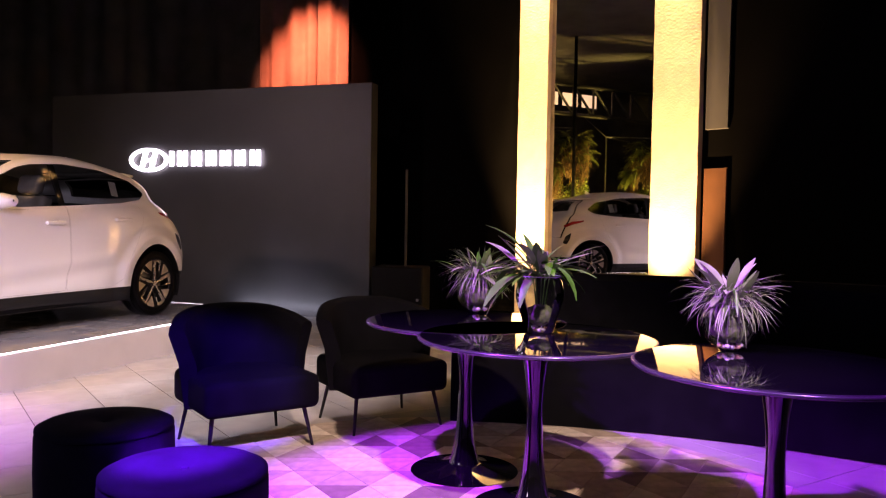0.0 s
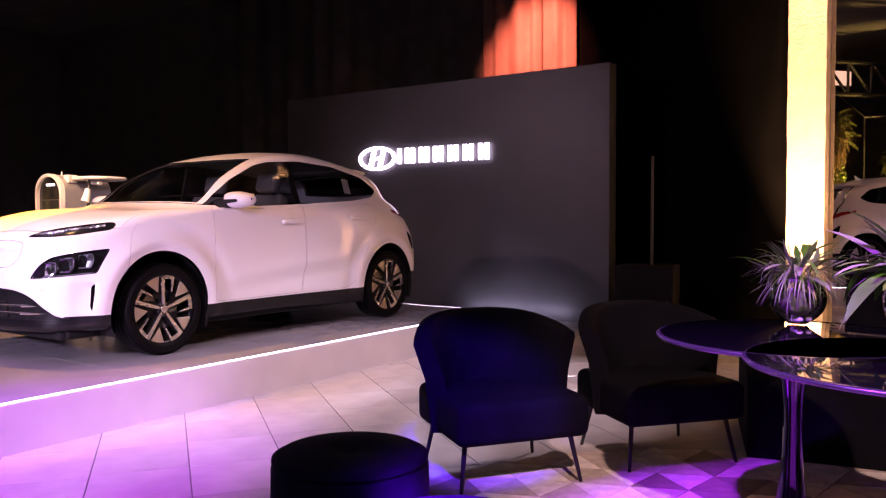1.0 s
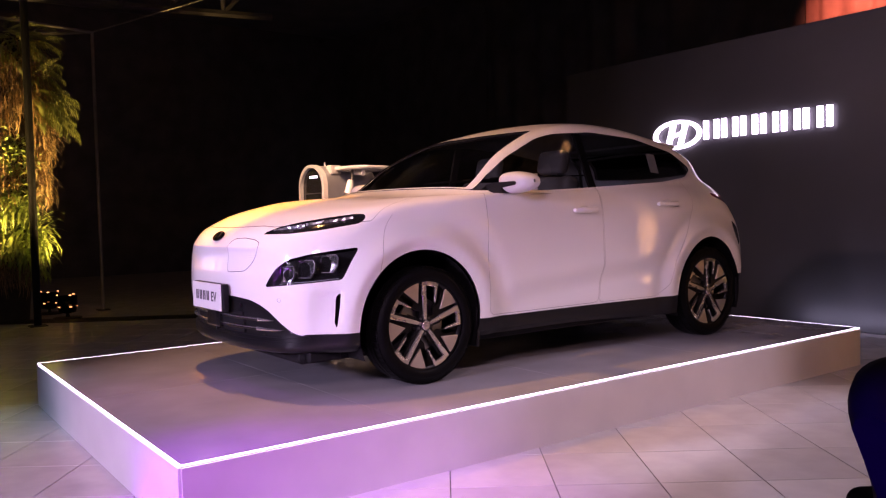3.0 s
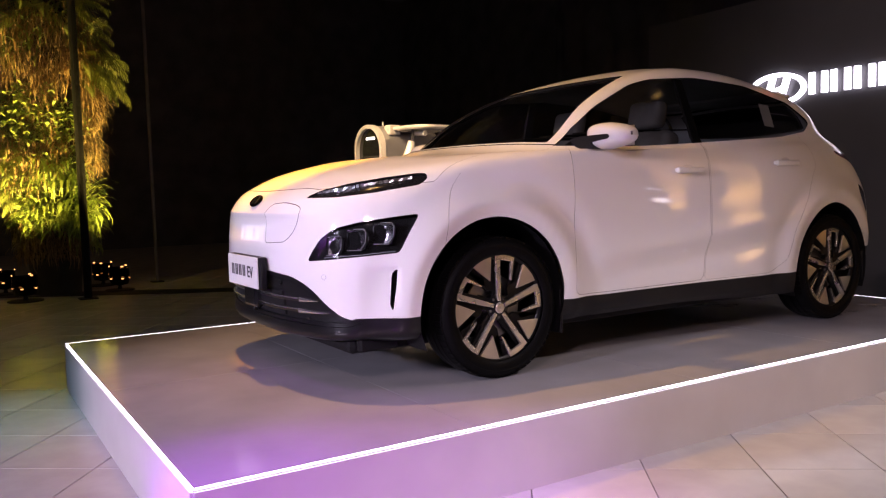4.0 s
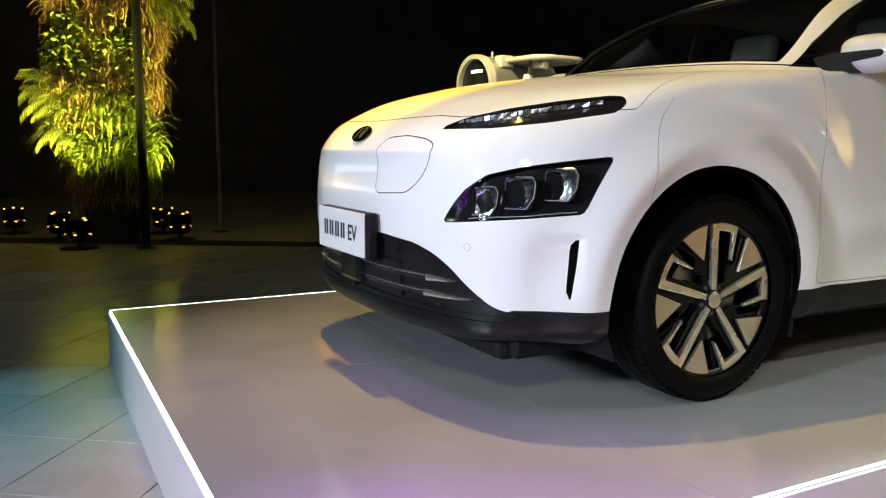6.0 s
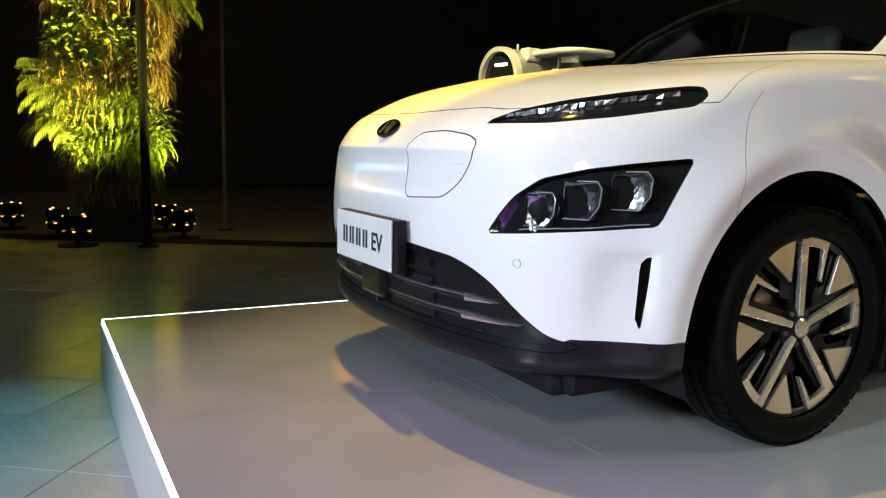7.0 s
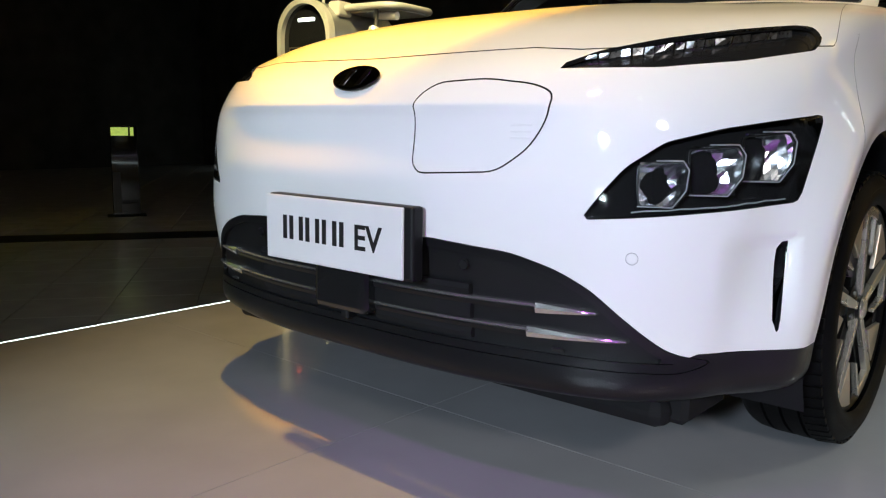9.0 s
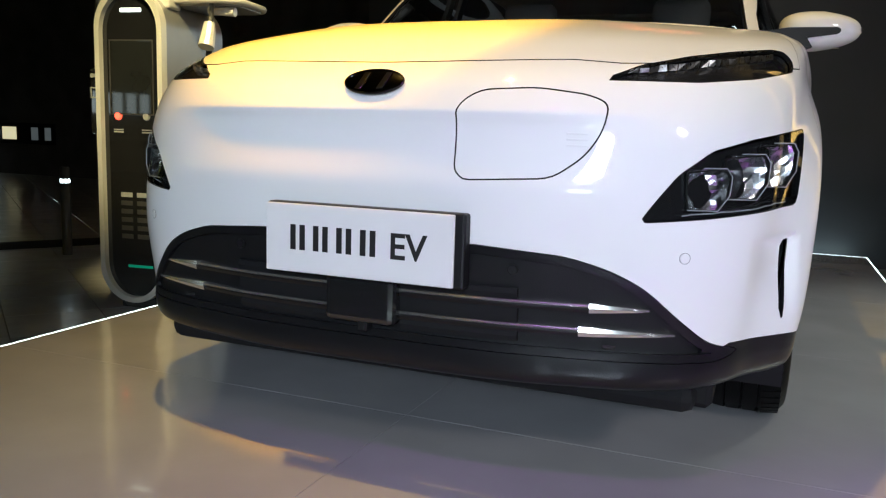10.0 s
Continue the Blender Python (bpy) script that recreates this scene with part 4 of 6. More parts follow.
part("pane", box(0.065, -0.006, 0.875, 0.10, -0.001, 0.965), M_GREENGLEAM, post, "glowing yellow-green patch for greenery seen in glass")
part("edge_strip", box(-0.13, -0.004, 0.04, -0.05, -0.001, 0.48), M_STEEL, post, "polished steel strip")
part("base_plate", box(-0.20, -0.06, 0, 0.20, 0.16, 0.012, 0.003, 1), M_BLACKPOLE, post)

# ---- car ----
M_PAINT = mat("white_paint", (0.80, 0.80, 0.80), 0.45, 0, 0.01, 3, coat=0.75, spec=0.2)
M_TRIMGREY = mat("satin_grey_trim", (0.008, 0.008, 0.009), 0.30, 0.0, 0.08, 30, 0.1, 300, spec=0.3)
M_TRIM = mat("grained_black_plastic", (0.007, 0.007, 0.008), 0.5, 0, 0.1, 30, 0.15, 400, spec=0.25)
M_CABIN = mat("cabin_dark", (0.008, 0.008, 0.009), 0.8, 0, 0.15, spec=0.2)
M_SEAT = mat("grey_upholstery", (0.16, 0.158, 0.155), 0.7, 0, 0.1, 20, 0.2, 200)
M_TYRE = mat("tyre_rubber", (0.0035, 0.0035, 0.0037), 0.5, 0, 0.2, 12, 0.1, 150, spec=0.06)
M_ALLOY = mat("machined_alloy", (0.66, 0.61, 0.53), 0.27, 0.85, 0.05)
M_ALLOYGREY = mat("bronze_grey_alloy", (0.58, 0.52, 0.43), 0.34, 0.8, 0.06)
M_RIMBLACK = mat("rim_black", (0.004, 0.004, 0.0045), 0.35, 0.0, 0.1, spec=0.2)
# Pale instead of chrome: the lines' bright reflection is put into the colour.
M_LAMPLINE = mat("pale_lamp_line", (0.30, 0.31, 0.33), 0.2, 0, 0.05, coat=0.5)
M_CHROME = mat("lamp_chrome", (0.85, 0.86, 0.88), 0.20, 1.0, 0.02)
M_BRIGHT = mat("bright_trim", (0.70, 0.70, 0.68), 0.22, 0.9, 0.03)
M_PLATE = mat("plate_white", (0.74, 0.74, 0.73), 0.4, 0, 0.03)
M_INK = mat("black_ink", (0.012, 0.012, 0.012), 0.5)
M_RED = mat("red_lens", (0.35, 0.01, 0.012), 0.08, 0, 0.05, coat=1.0)
M_BADGE = mat("dark_chrome", (0.05, 0.05, 0.055), 0.10, 1.0, 0.05)
M_BADGEBAR = mat("bright_badge_chrome", (0.35, 0.35, 0.38), 0.12, 1.0, 0.05)
M_LAMPGLASS = glass("lamp_cover", (0.95, 0.96, 0.97), 0.0, 0.96, 1.45)
M_TINT = glass("tinted_pane", (0.36, 0.37, 0.37), 0.0, 0.9, 1.3)
M_SCREENGLASS = glass("windscreen_pane", (0.42, 0.44, 0.44), 0.0, 0.9, 1.5)
M_DISC = mat("brake_steel", (0.32, 0.31, 0.30), 0.35, 1.0, 0.1)
M_STICK = mat("paper_sticker", (0.75, 0.74, 0.70), 0.7)
M_LENS = mat("lamp_lens", (0.60, 0.61, 0.63), 0.10, 0.9, 0.5, 120)
M_CELL = mat("lamp_cell", (0.62, 0.62, 0.64), 0.28, 1.0, 0.5, 120)

# Section lines, bottom to roof: nose centre, nose, inner corner, corner, front axle, door, rear axle, rear corner, tail centre.
LINES = (
    ((0, -.79, .226), (.40, -.765, .226), (.64, -.69, .226), (.80, -.49, .232), (.835, 0, .23), (.80, 1.2, .225), (.835, 2.6, .22), (.70, 3.06, .27), (0, 3.16, .28)),
    ((0, -.868, .246), (.40, -.842, .246), (.68, -.75, .25), (.845, -.52, .262), (.862, 0, .262), (.842, 1.2, .255), (.862, 2.6, .28), (.74, 3.13, .33), (0, 3.24, .34)),
    ((0, -.872, .335), (.40, -.845, .335), (.69, -.75, .34), (.862, -.53, .345), (.880, 0, .36), (.866, 1.2, .34), (.880, 2.6, .37), (.765, 3.17, .43), (0, 3.29, .44)),
    ((0, -.888, .52), (.42, -.862, .52), (.705, -.765, .525), (.872, -.53, .535), (.892, 0, .55), (.884, 1.2, .50), (.892, 2.6, .54), (.785, 3.17, .57), (0, 3.29, .58)),
    ((0, -.893, .68), (.42, -.866, .68), (.70, -.757, .675), (.872, -.50, .67), (.897, 0, .68), (.892, 1.2, .66), (.898, 2.6, .68), (.79, 3.14, .70), (0, 3.26, .72)),
    ((0, -.888, .797), (.42, -.858, .797), (.685, -.742, .795), (.862, -.46, .80), (.896, 0, .82), (.893, 1.2, .80), (.896, 2.6, .82), (.785, 3.10, .82), (0, 3.21, .86)),
    ((0, -.842, .862), (.40, -.812, .868), (.665, -.70, .875), (.850, -.40, .89), (.888, 0, .92), (.887, 1.2, .92), (.885, 2.58, .93), (.765, 3.03, .95), (0, 3.15, .96)),
    ((0, -.70, .955), (.40, -.672, .955), (.64, -.565, .955), (.825, -.30, .975), (.868, 0.05, 1.00), (.874, 1.2, 1.02), (.858, 2.52, 1.04), (.735, 2.95, 1.06), (0, 3.08, 1.05)),
    ((0, -.40, 1.045), (.38, -.375, 1.042), (.61, -.275, 1.035), (.775, -.08, 1.045), (.842, .2, 1.055), (.856, 1.2, 1.07), (.825, 2.45, 1.10), (.695, 2.90, 1.12), (0, 3.02, 1.10)),
    ((0, .17, 1.115), (.36, .23, 1.115), (.60, .35, 1.110), (.73, .44, 1.10), (.800, .62, 1.09), (.832, 1.3, 1.10), (.785, 2.32, 1.155), (.66, 2.82, 1.18), (0, 2.96, 1.15)),
    ((0, .59, 1.322), (.33, .62, 1.324), (.55, .68, 1.325), (.668, .75, 1.328), (.724, .98, 1.31), (.752, 1.45, 1.315), (.718, 2.30, 1.31), (.61, 2.74, 1.325), (0, 2.87, 1.32)),
    ((0, 1.02, 1.502), (.28, 1.04, 1.504), (.48, 1.085, 1.505), (.585, 1.14, 1.508), (.632, 1.30, 1.528), (.648, 1.62, 1.535), (.62, 2.22, 1.482), (.55, 2.60, 1.425), (0, 2.72, 1.445)),
    ((0, 1.30, 1.575), (.22, 1.32, 1.575), (.38, 1.36, 1.573), (.46, 1.42, 1.572), (.49, 1.52, 1.576), (.50, 1.72, 1.578), (.46, 2.15, 1.545), (.38, 2.40, 1.502), (0, 2.46, 1.51)),
    ((0, 1.50, 1.602), (0, 1.52, 1.602), (0, 1.56, 1.603), (0, 1.62, 1.603), (0, 1.68, 1.603), (0, 1.78, 1.600), (0, 2.0, 1.587), (0, 2.14, 1.568), (0, 2.2, 1.56)),
)


def glide(P, per, crease=None):
    """Smooth curves through the rows of P (first axis), with per samples a span; crease: (row, weight for each column)."""
    d = np.maximum(np.linalg.norm(np.diff(P, axis=0), axis=2, keepdims=True), 1e-4)
    s = np.diff(P, axis=0) / d
    m = np.empty_like(P)
    m[1:-1] = (s[:-1] * d[1:] + s[1:] * d[:-1]) / (d[:-1] + d[1:])
    m[0], m[-1] = s[0], s[-1]
    ml = m.copy()
    if crease:
        r, w = crease
        w = w[:, None]
        ml[r], m[r] = m[r] * (1 - w) + s[r - 1] * w, m[r] * (1 - w) + s[r] * w
    out = []
    for i in range(len(P) - 1):
        for k in range(per):
            t = k / per
            h0, h1, h2, h3 = 2 * t**3 - 3 * t**2 + 1, t**3 - 2 * t**2 + t, -2 * t**3 + 3 * t**2, t**3 - t**2
            out.append(h0 * P[i] + h1 * d[i] * m[i] + h2 * P[i + 1] + h3 * d[i] * ml[i + 1])
    out.append(P[-1])
    return np.array(out)


def step(a, lo, hi):
    t = np.clip((a - lo) / (hi - lo), 0, 1)
    return t * t * (3 - 2 * t)


def sculpt(G):
    """Swells the wheel arches, hollows the lower doors, the bumper beside the air slots and the nose under its crease."""
    x, y, z = G[..., 0], G[..., 1], G[..., 2]
    side = step(x, 0.70, 0.82) * step(-z, -1.0, -0.90)
    for yc, zc in ((-0.028, 0.35), (2.60, 0.345)):
        d = np.hypot(y - yc, z - zc)
        x += side * (0.015 * np.exp(-((d - 0.475) / 0.045) ** 2) - 0.011 * np.exp(-((d - 0.60) / 0.055) ** 2))
    low = z - (0.415 + 0.085 * (y - 0.5))
    x -= side * step(y, 0.45, 0.75) * step(-y, -2.15, -1.85) * (0.016 * np.exp(-((low + 0.01) / 0.07) ** 2) - 0.006 * np.exp(-((low - 0.11) / 0.05) ** 2))
    q = x + y
    hollow = np.clip((q - 0.10) / 0.20, 0, 1) * (q < 0.33) * step(-z, -0.566, -0.552) * step(z, 0.36, 0.50) * (y < -0.2) * (x > 0.4)
    x -= 0.020 * hollow * 0.8
    y += 0.020 * hollow * 0.6
    under = np.clip((0.799 - z) / 0.145, 0, 1) ** 0.6
    y += 0.013 * np.sin(np.pi * under) * step(-x, -0.66, -0.34) * (y < -0.3)


def skin():
    L = np.array(LINES, float)                      # latitude, station, xyz
    flip = np.array((-1, 1, 1.0))
    S = np.concatenate([L[:, 1:2] * flip, L, L[:, -2:-1] * flip], axis=1).transpose(1, 0, 2)
    PU, PV = 30, 10
    U = glide(S, PU)[PU:-PU]                        # dense stations
    G = glide(U.transpose(1, 0, 2), PV, (5, 0.85 * np.clip(1.9 - np.arange(len(U)) / PU, 0, 1)))             # dense latitudes, dense stations
    G[:, 0, 0], G[:, -1, 0] = 0, 0
    sculpt(G)
    nv, nu = G.shape[:2]
    wide = np.concatenate([G[:, 1:2] * flip, G, G[:, -2:-1] * flip], axis=1)
    du = (wide[:, 2:] - wide[:, :-2])
    dv = np.gradient(G, axis=0)
    nrm = np.cross(du, dv)
    nrm /= np.maximum(np.linalg.norm(nrm, axis=2, keepdims=True), 1e-9)
    nrm[-1] = (0, 0, 1)
    uu, vv = np.meshgrid(np.arange(nu) / PU, np.arange(nv) / PV)
    idx = np.arange(nv * nu).reshape(nv, nu)
    a, b, c, d = idx[:-1, :-1].ravel(), idx[:-1, 1:].ravel(), idx[1:, 1:].ravel(), idx[1:, :-1].ravel()
    tris = np.concatenate([np.stack([a, b, c], 1), np.stack([a, c, d], 1)])
    return dict(P=G.reshape(-1, 3), N=nrm.reshape(-1, 3), Q=np.stack([uu.ravel(), vv.ravel()], 1), T=tris)


def clip(m, f):
    """The part of a sheet on which f is negative, cut cleanly along its zero line."""
    f = np.where(np.abs(f) < 1e-7, 1e-7, f)
    inside = f < 0
    k = inside[m["T"]].sum(1)
    full = m["T"][k == 3]
    A = np.concatenate([m["P"], m["N"], m["Q"]], 1)
    extra, cache, tris, n0 = [], {}, [], len(A)

    def cut(i, j):
        key = (i, j) if i < j else (j, i)
        if key not in cache:
            t = f[i] / (f[i] - f[j])
            cache[key] = n0 + len(extra)
            extra.append(A[i] + (A[j] - A[i]) * t)
        return cache[key]

    for tri in m["T"][(k == 1) | (k == 2)]:
        ins = inside[tri]
        if ins.sum() == 1:
            r = int(np.argmax(ins))
            a, b, c = (int(x) for x in np.roll(tri, -r))
            tris.append((a, cut(a, b), cut(a, c)))
        else:
            r = int(np.argmin(ins))
            a, b, c = (int(x) for x in np.roll(tri, -r))
            ab, ac = cut(a, b), cut(a, c)
            tris += [(ab, b, c), (ab, c, ac)]
    A = np.concatenate([A, np.array(extra)]) if extra else A
    T2 = np.concatenate([full, np.array(tris, int).reshape(-1, 3)]) if tris else full
    used, inv = np.unique(T2, return_inverse=True)
    A = A[used]
    return dict(P=A[:, :3], N=A[:, 3:6], Q=A[:, 6:8], T=inv.reshape(-1, 3))


def inside_of(px, py, poly):
    """Signed distance to an outline, negative within."""
    best, sign = np.full(len(px), 1e9), np.zeros(len(px), bool)
    for (ax, ay), (bx, by) in zip(poly, poly[1:] + poly[:1]):
        ex, ey = bx - ax, by - ay
        t = np.clip(((px - ax) * ex + (py - ay) * ey) / (ex * ex + ey * ey), 0, 1)
        best = np.minimum(best, np.hypot(px - ax - t * ex, py - ay - t * ey))
        cross = ((ay > py) != (by > py)) & (px < ex * (py - ay) / (ey if abs(ey) > 1e-12 else 1e-12) + ax)
        sign ^= cross
    return np.where(sign, -best, best)


def rounded(poly, r, n=4):
    """An outline with its corners rounded off."""
    out = []
    k = len(poly)
    for i in range(k):
        a, b, c = (Vector(poly[(i + j) % k]) for j in (-1, 0, 1))
        q = min(r, (a - b).length * 0.45, (c - b).length * 0.45)
        p0, p1 = b + (a - b).normalized() * q, b + (c - b).normalized() * q
        for j in range(n + 1):
            t = j / n
            out.append(tuple((1 - t) ** 2 * p0 + 2 * t * (1 - t) * b + t * t * p1))
    return out


def both(m):
    """The sheet with its mirror half."""
    flip = np.array((-1, 1, 1.0))
    n = len(m["P"])
    return dict(P=np.concatenate([m["P"], m["P"] * flip]), N=np.concatenate([m["N"], m["N"] * flip]), Q=np.concatenate([m["Q"], m["Q"]]),
                T=np.concatenate([m["T"], m["T"][:, ::-1] + n]))


def other(m):
    flip = np.array((-1, 1, 1.0))
    return dict(P=m["P"] * flip, N=m["N"] * flip, Q=m["Q"], T=m["T"][:, ::-1])


def join(a, b):
    n = len(a["P"])
    return {k: np.concatenate([a[k], b[k] + n if k == "T" else b[k]]) for k in a}


def push(m, by):
    return dict(m, P=m["P"] + m["N"] * by)


def sheet(name, m, material, parent, label="", rim=0.010):
    """A panel from a sheet, its open edges turned inwards so that it has thickness."""
    P, N, T3 = m["P"], m["N"], m["T"]
    key = np.round(P, 6)
    _, first, inv = np.unique(key, axis=0, return_index=True, return_inverse=True)
    inv = inv.ravel()
    P, N, T3 = P[first], N[first], inv[T3]
    T3 = T3[(T3[:, 0] != T3[:, 1]) & (T3[:, 1] != T3[:, 2]) & (T3[:, 0] != T3[:, 2])]
    faces = T3
    if rim:
        E = np.concatenate([T3[:, (0, 1)], T3[:, (1, 2)], T3[:, (2, 0)]])
        es = np.sort(E, 1)
        _, i0, cnt = np.unique(es, axis=0, return_index=True, return_counts=True)
        edge = E[i0[cnt == 1]]
        if len(edge):
            n = len(P)
            d = P[edge[:, 1]] - P[edge[:, 0]]
            out = np.cross(d, (N[edge[:, 0]] + N[edge[:, 1]]) / 2)
            out /= np.maximum(np.linalg.norm(out, axis=1, keepdims=True), 1e-9)
            k = len(edge)
            a, b = P[edge[:, 0]], P[edge[:, 1]]
            P = np.concatenate([P, a, b, b - N[edge[:, 1]] * rim, a - N[edge[:, 0]] * rim])
            N = np.concatenate([N, out, out, out, out])
            r = n + np.arange(k)
            q0, q1, q2, q3 = r, r + k, r + 2 * k, r + 3 * k
            faces = np.concatenate([T3, np.stack([q1, q0, q3], 1), np.stack([q1, q3, q2], 1)])
    me = bpy.data.meshes.new(name)
    me.from_pydata(P.tolist(), [], faces.tolist())
    me.polygons.foreach_set("use_smooth", [True] * len(me.polygons))
    me.materials.append(material)
    # Turned-in paint edges are black: the gaps' shade is put into the colour.
    if material is M_PAINT and len(faces) > len(T3):
        me.materials.append(M_TRIM)
        me.polygons.foreach_set("material_index", [0] * len(T3) + [1] * (len(faces) - len(T3)))
    me.normals_split_custom_set_from_vertices(N.tolist())
    ob = new(name, me)
    ob.parent = parent
    if label:
        ob["label"] = label
    return ob


def xyz(m):
    return m["P"][:, 0], m["P"][:, 1], m["P"][:, 2]


def split(m, dist, gap=0.002):
    """What lies within an outline, and the rest, with a shut line between."""
    d = dist(m)
    return clip(m, d + gap), clip(m, gap - d)


car = thing("car", 0, 0, DECK, 0, "white compact electric crossover car standing on the stage", "car")
WR = 0.334
hull = skin()
ARCH = ((-0.028, 0.350, 0.412), (2.60, 0.345, 0.400))
for yc, zc, r in ARCH:
    x, y, z = xyz(hull)
    hull = clip(hull, np.where(x > 0.45, r - np.hypot(y - yc, z - zc), -1.0))
DLO = rounded([(.42, 1.098), (.95, 1.094), (1.42, 1.115), (2.17, 1.155), (2.50, 1.195), (2.62, 1.262), (2.44, 1.385), (2.00, 1.468), (1.54, 1.496), (1.19, 1.472), (1.04, 1.435), (.76, 1.305), (.57, 1.175)], 0.04)
# glass
side_glass, hull = split(hull, lambda m: np.where((m["Q"][:, 1] > 8.4) & (m["Q"][:, 0] > 3.05) & (m["Q"][:, 0] < 7.2), inside_of(m["P"][:, 1], m["P"][:, 2], DLO), 0.2))
screen, hull = split(hull, lambda m: 0.1 * np.maximum.reduce([9.10 - m["Q"][:, 1], m["Q"][:, 1] - 10.95, m["Q"][:, 0] - 2.72]))
rear_screen, hull = split(hull, lambda m: 0.1 * np.maximum.reduce([9.45 - m["Q"][:, 1], m["Q"][:, 1] - 10.7, 7.3 - m["Q"][:, 0]]))
# lamps; q runs round the corner
front = lambda m: m["Q"][:, 0] < 4.2
q_of = lambda m: m["P"][:, 0] + m["P"][:, 1]
LAMP = rounded([(-.252, .592), (-.20, .645), (-.148, .689), (-.05, .735), (.105, .760), (.27, .776), (.452, .790), (.392, .701), (.345, .626), (.03, .609)], 0.02)
DRL = rounded([(-.31, .871), (-.18, .904), (0, .930), (.2, .951), (.41, .968), (.468, .966), (.484, .945), (.445, .918), (.18, .888), (-.05, .872)], 0.02)
lamp, hull = split(hull, lambda m: np.where(front(m), inside_of(q_of(m), m["P"][:, 2], LAMP), 0.2), 0.0015)
drl, hull = split(hull, lambda m: np.where(front(m), inside_of(q_of(m), m["P"][:, 2], DRL), 0.2), 0.0015)
SLOT = rounded([(.290, .535), (.328, .560), (.318, .47), (.302, .372), (.282, .395), (.286, .47)], 0.010)
slot, hull = split(hull, lambda m: np.where(front(m), inside_of(q_of(m), m["P"][:, 2], SLOT), 0.2), 0.0005)
shell = hull
TAIL = rounded([(2.72, 1.075), (2.93, 1.05), (3.06, .985), (3.06, .945), (2.93, 1.00), (2.74, 1.05)], 0.012)
tail_lamp, hull = split(hull, lambda m: np.where(m["Q"][:, 0] > 6.1, inside_of(m["P"][:, 1], m["P"][:, 2], TAIL), 0.2), 0.0015)
LOW = rounded([(2.97, .86), (3.07, .80), (3.12, .68), (3.06, .66), (3.00, .76)], 0.02)
low_lamp, hull = split(hull, lambda m: np.where((m["Q"][:, 0] > 6.1) & (m["Q"][:, 0] < 7.4), inside_of(m["P"][:, 1], m["P"][:, 2], LOW), 0.2), 0.0015)
# dark lower parts
MOUTH = rounded([(-.4, .530), (.26, .530), (.44, .517), (.53, .492), (.595, .458), (.66, .395), (.72, .340), (.78, .326), (.74, .303), (-.4, .303)], 0.03)
mouth, hull = split(hull, lambda m: np.where(m["Q"][:, 0] < 3, inside_of(m["P"][:, 0], m["P"][:, 2], MOUTH), 0.2), 0.001)


def low_line(m):
    u, y, z = m["Q"][:, 0], m["P"][:, 1], m["P"][:, 2]
    top = np.where(u < 4, 0.303 + 0.037 * np.clip((u - 2.0) * 3, 0, 1), np.where(u < 6, 0.335, 0.44))
    return z - top


lower, hull = split(hull, low_line, 0.0012)
lip = clip(lower, lower["Q"][:, 0] - 4)
rest = clip(lower, 4 - lower["Q"][:, 0])
sill, tail_trim = clip(rest, rest["Q"][:, 0] - 6), clip(rest, 6 - rest["Q"][:, 0])
# opening panels
hood, hull = split(hull, lambda m: 0.1 * np.maximum.reduce([6.42 + 0.05 * np.clip(m["Q"][:, 0], 0, 1.6) - 0.32 * np.clip(m["Q"][:, 0] - 1.05, 0, .35) - m["Q"][:, 1], m["Q"][:, 1] - 9.02, 4.5 * (m["Q"][:, 0] - 3.12)]), 0.0014)
DOOR_F = rounded([(.455, 1.34), (.445, .95), (.455, .36), (.50, .348), (1.40, .348), (1.44, .60), (1.43, 1.34)], 0.03)
DOOR_R = rounded([(1.44, 1.36), (1.45, .60), (1.41, .348), (1.98, .348), (2.10, .42), (2.16, .60), (2.30, .80), (2.40, 1.0), (2.44, 1.36)], 0.03)
sides = lambda m: (m["Q"][:, 0] > 3.6) & (m["Q"][:, 0] < 6.6) & (m["Q"][:, 1] < 10.2)
door_f, hull = split(hull, lambda m: np.where(sides(m), inside_of(m["P"][:, 1], m["P"][:, 2], DOOR_F), 0.2), 0.0009)
door_r, hull = split(hull, lambda m: np.where(sides(m), inside_of(m["P"][:, 1], m["P"][:, 2], DOOR_R), 0.2), 0.0006)
bumper = clip(hull, np.maximum(0.45 * (hull["Q"][:, 0] - 3.40) + 0.0007, 0.1 * (hull["Q"][:, 1] - 6.7)))
hull = clip(hull, -np.maximum(0.45 * (hull["Q"][:, 0] - 3.40) - 0.0007, 0.1 * (hull["Q"][:, 1] - 6.7)))
FLAP = rounded([(.203, .815), (.245, .846), (.36, .852), (.46, .840), (.505, .822), (.497, .77), (.467, .719), (.405, .672), (.225, .662), (.205, .68)], 0.025)
on_flap = lambda m: inside_of(m["P"][:, 0], m["P"][:, 2], FLAP)
flap, bumper_l = split(bumper, on_flap, 0.0016)
tail_gate, hull = split(hull, lambda m: 0.1 * np.maximum.reduce([4.6 - m["Q"][:, 1], m["Q"][:, 1] - 11.0, 7.05 - m["Q"][:, 0]]), 0.0022)

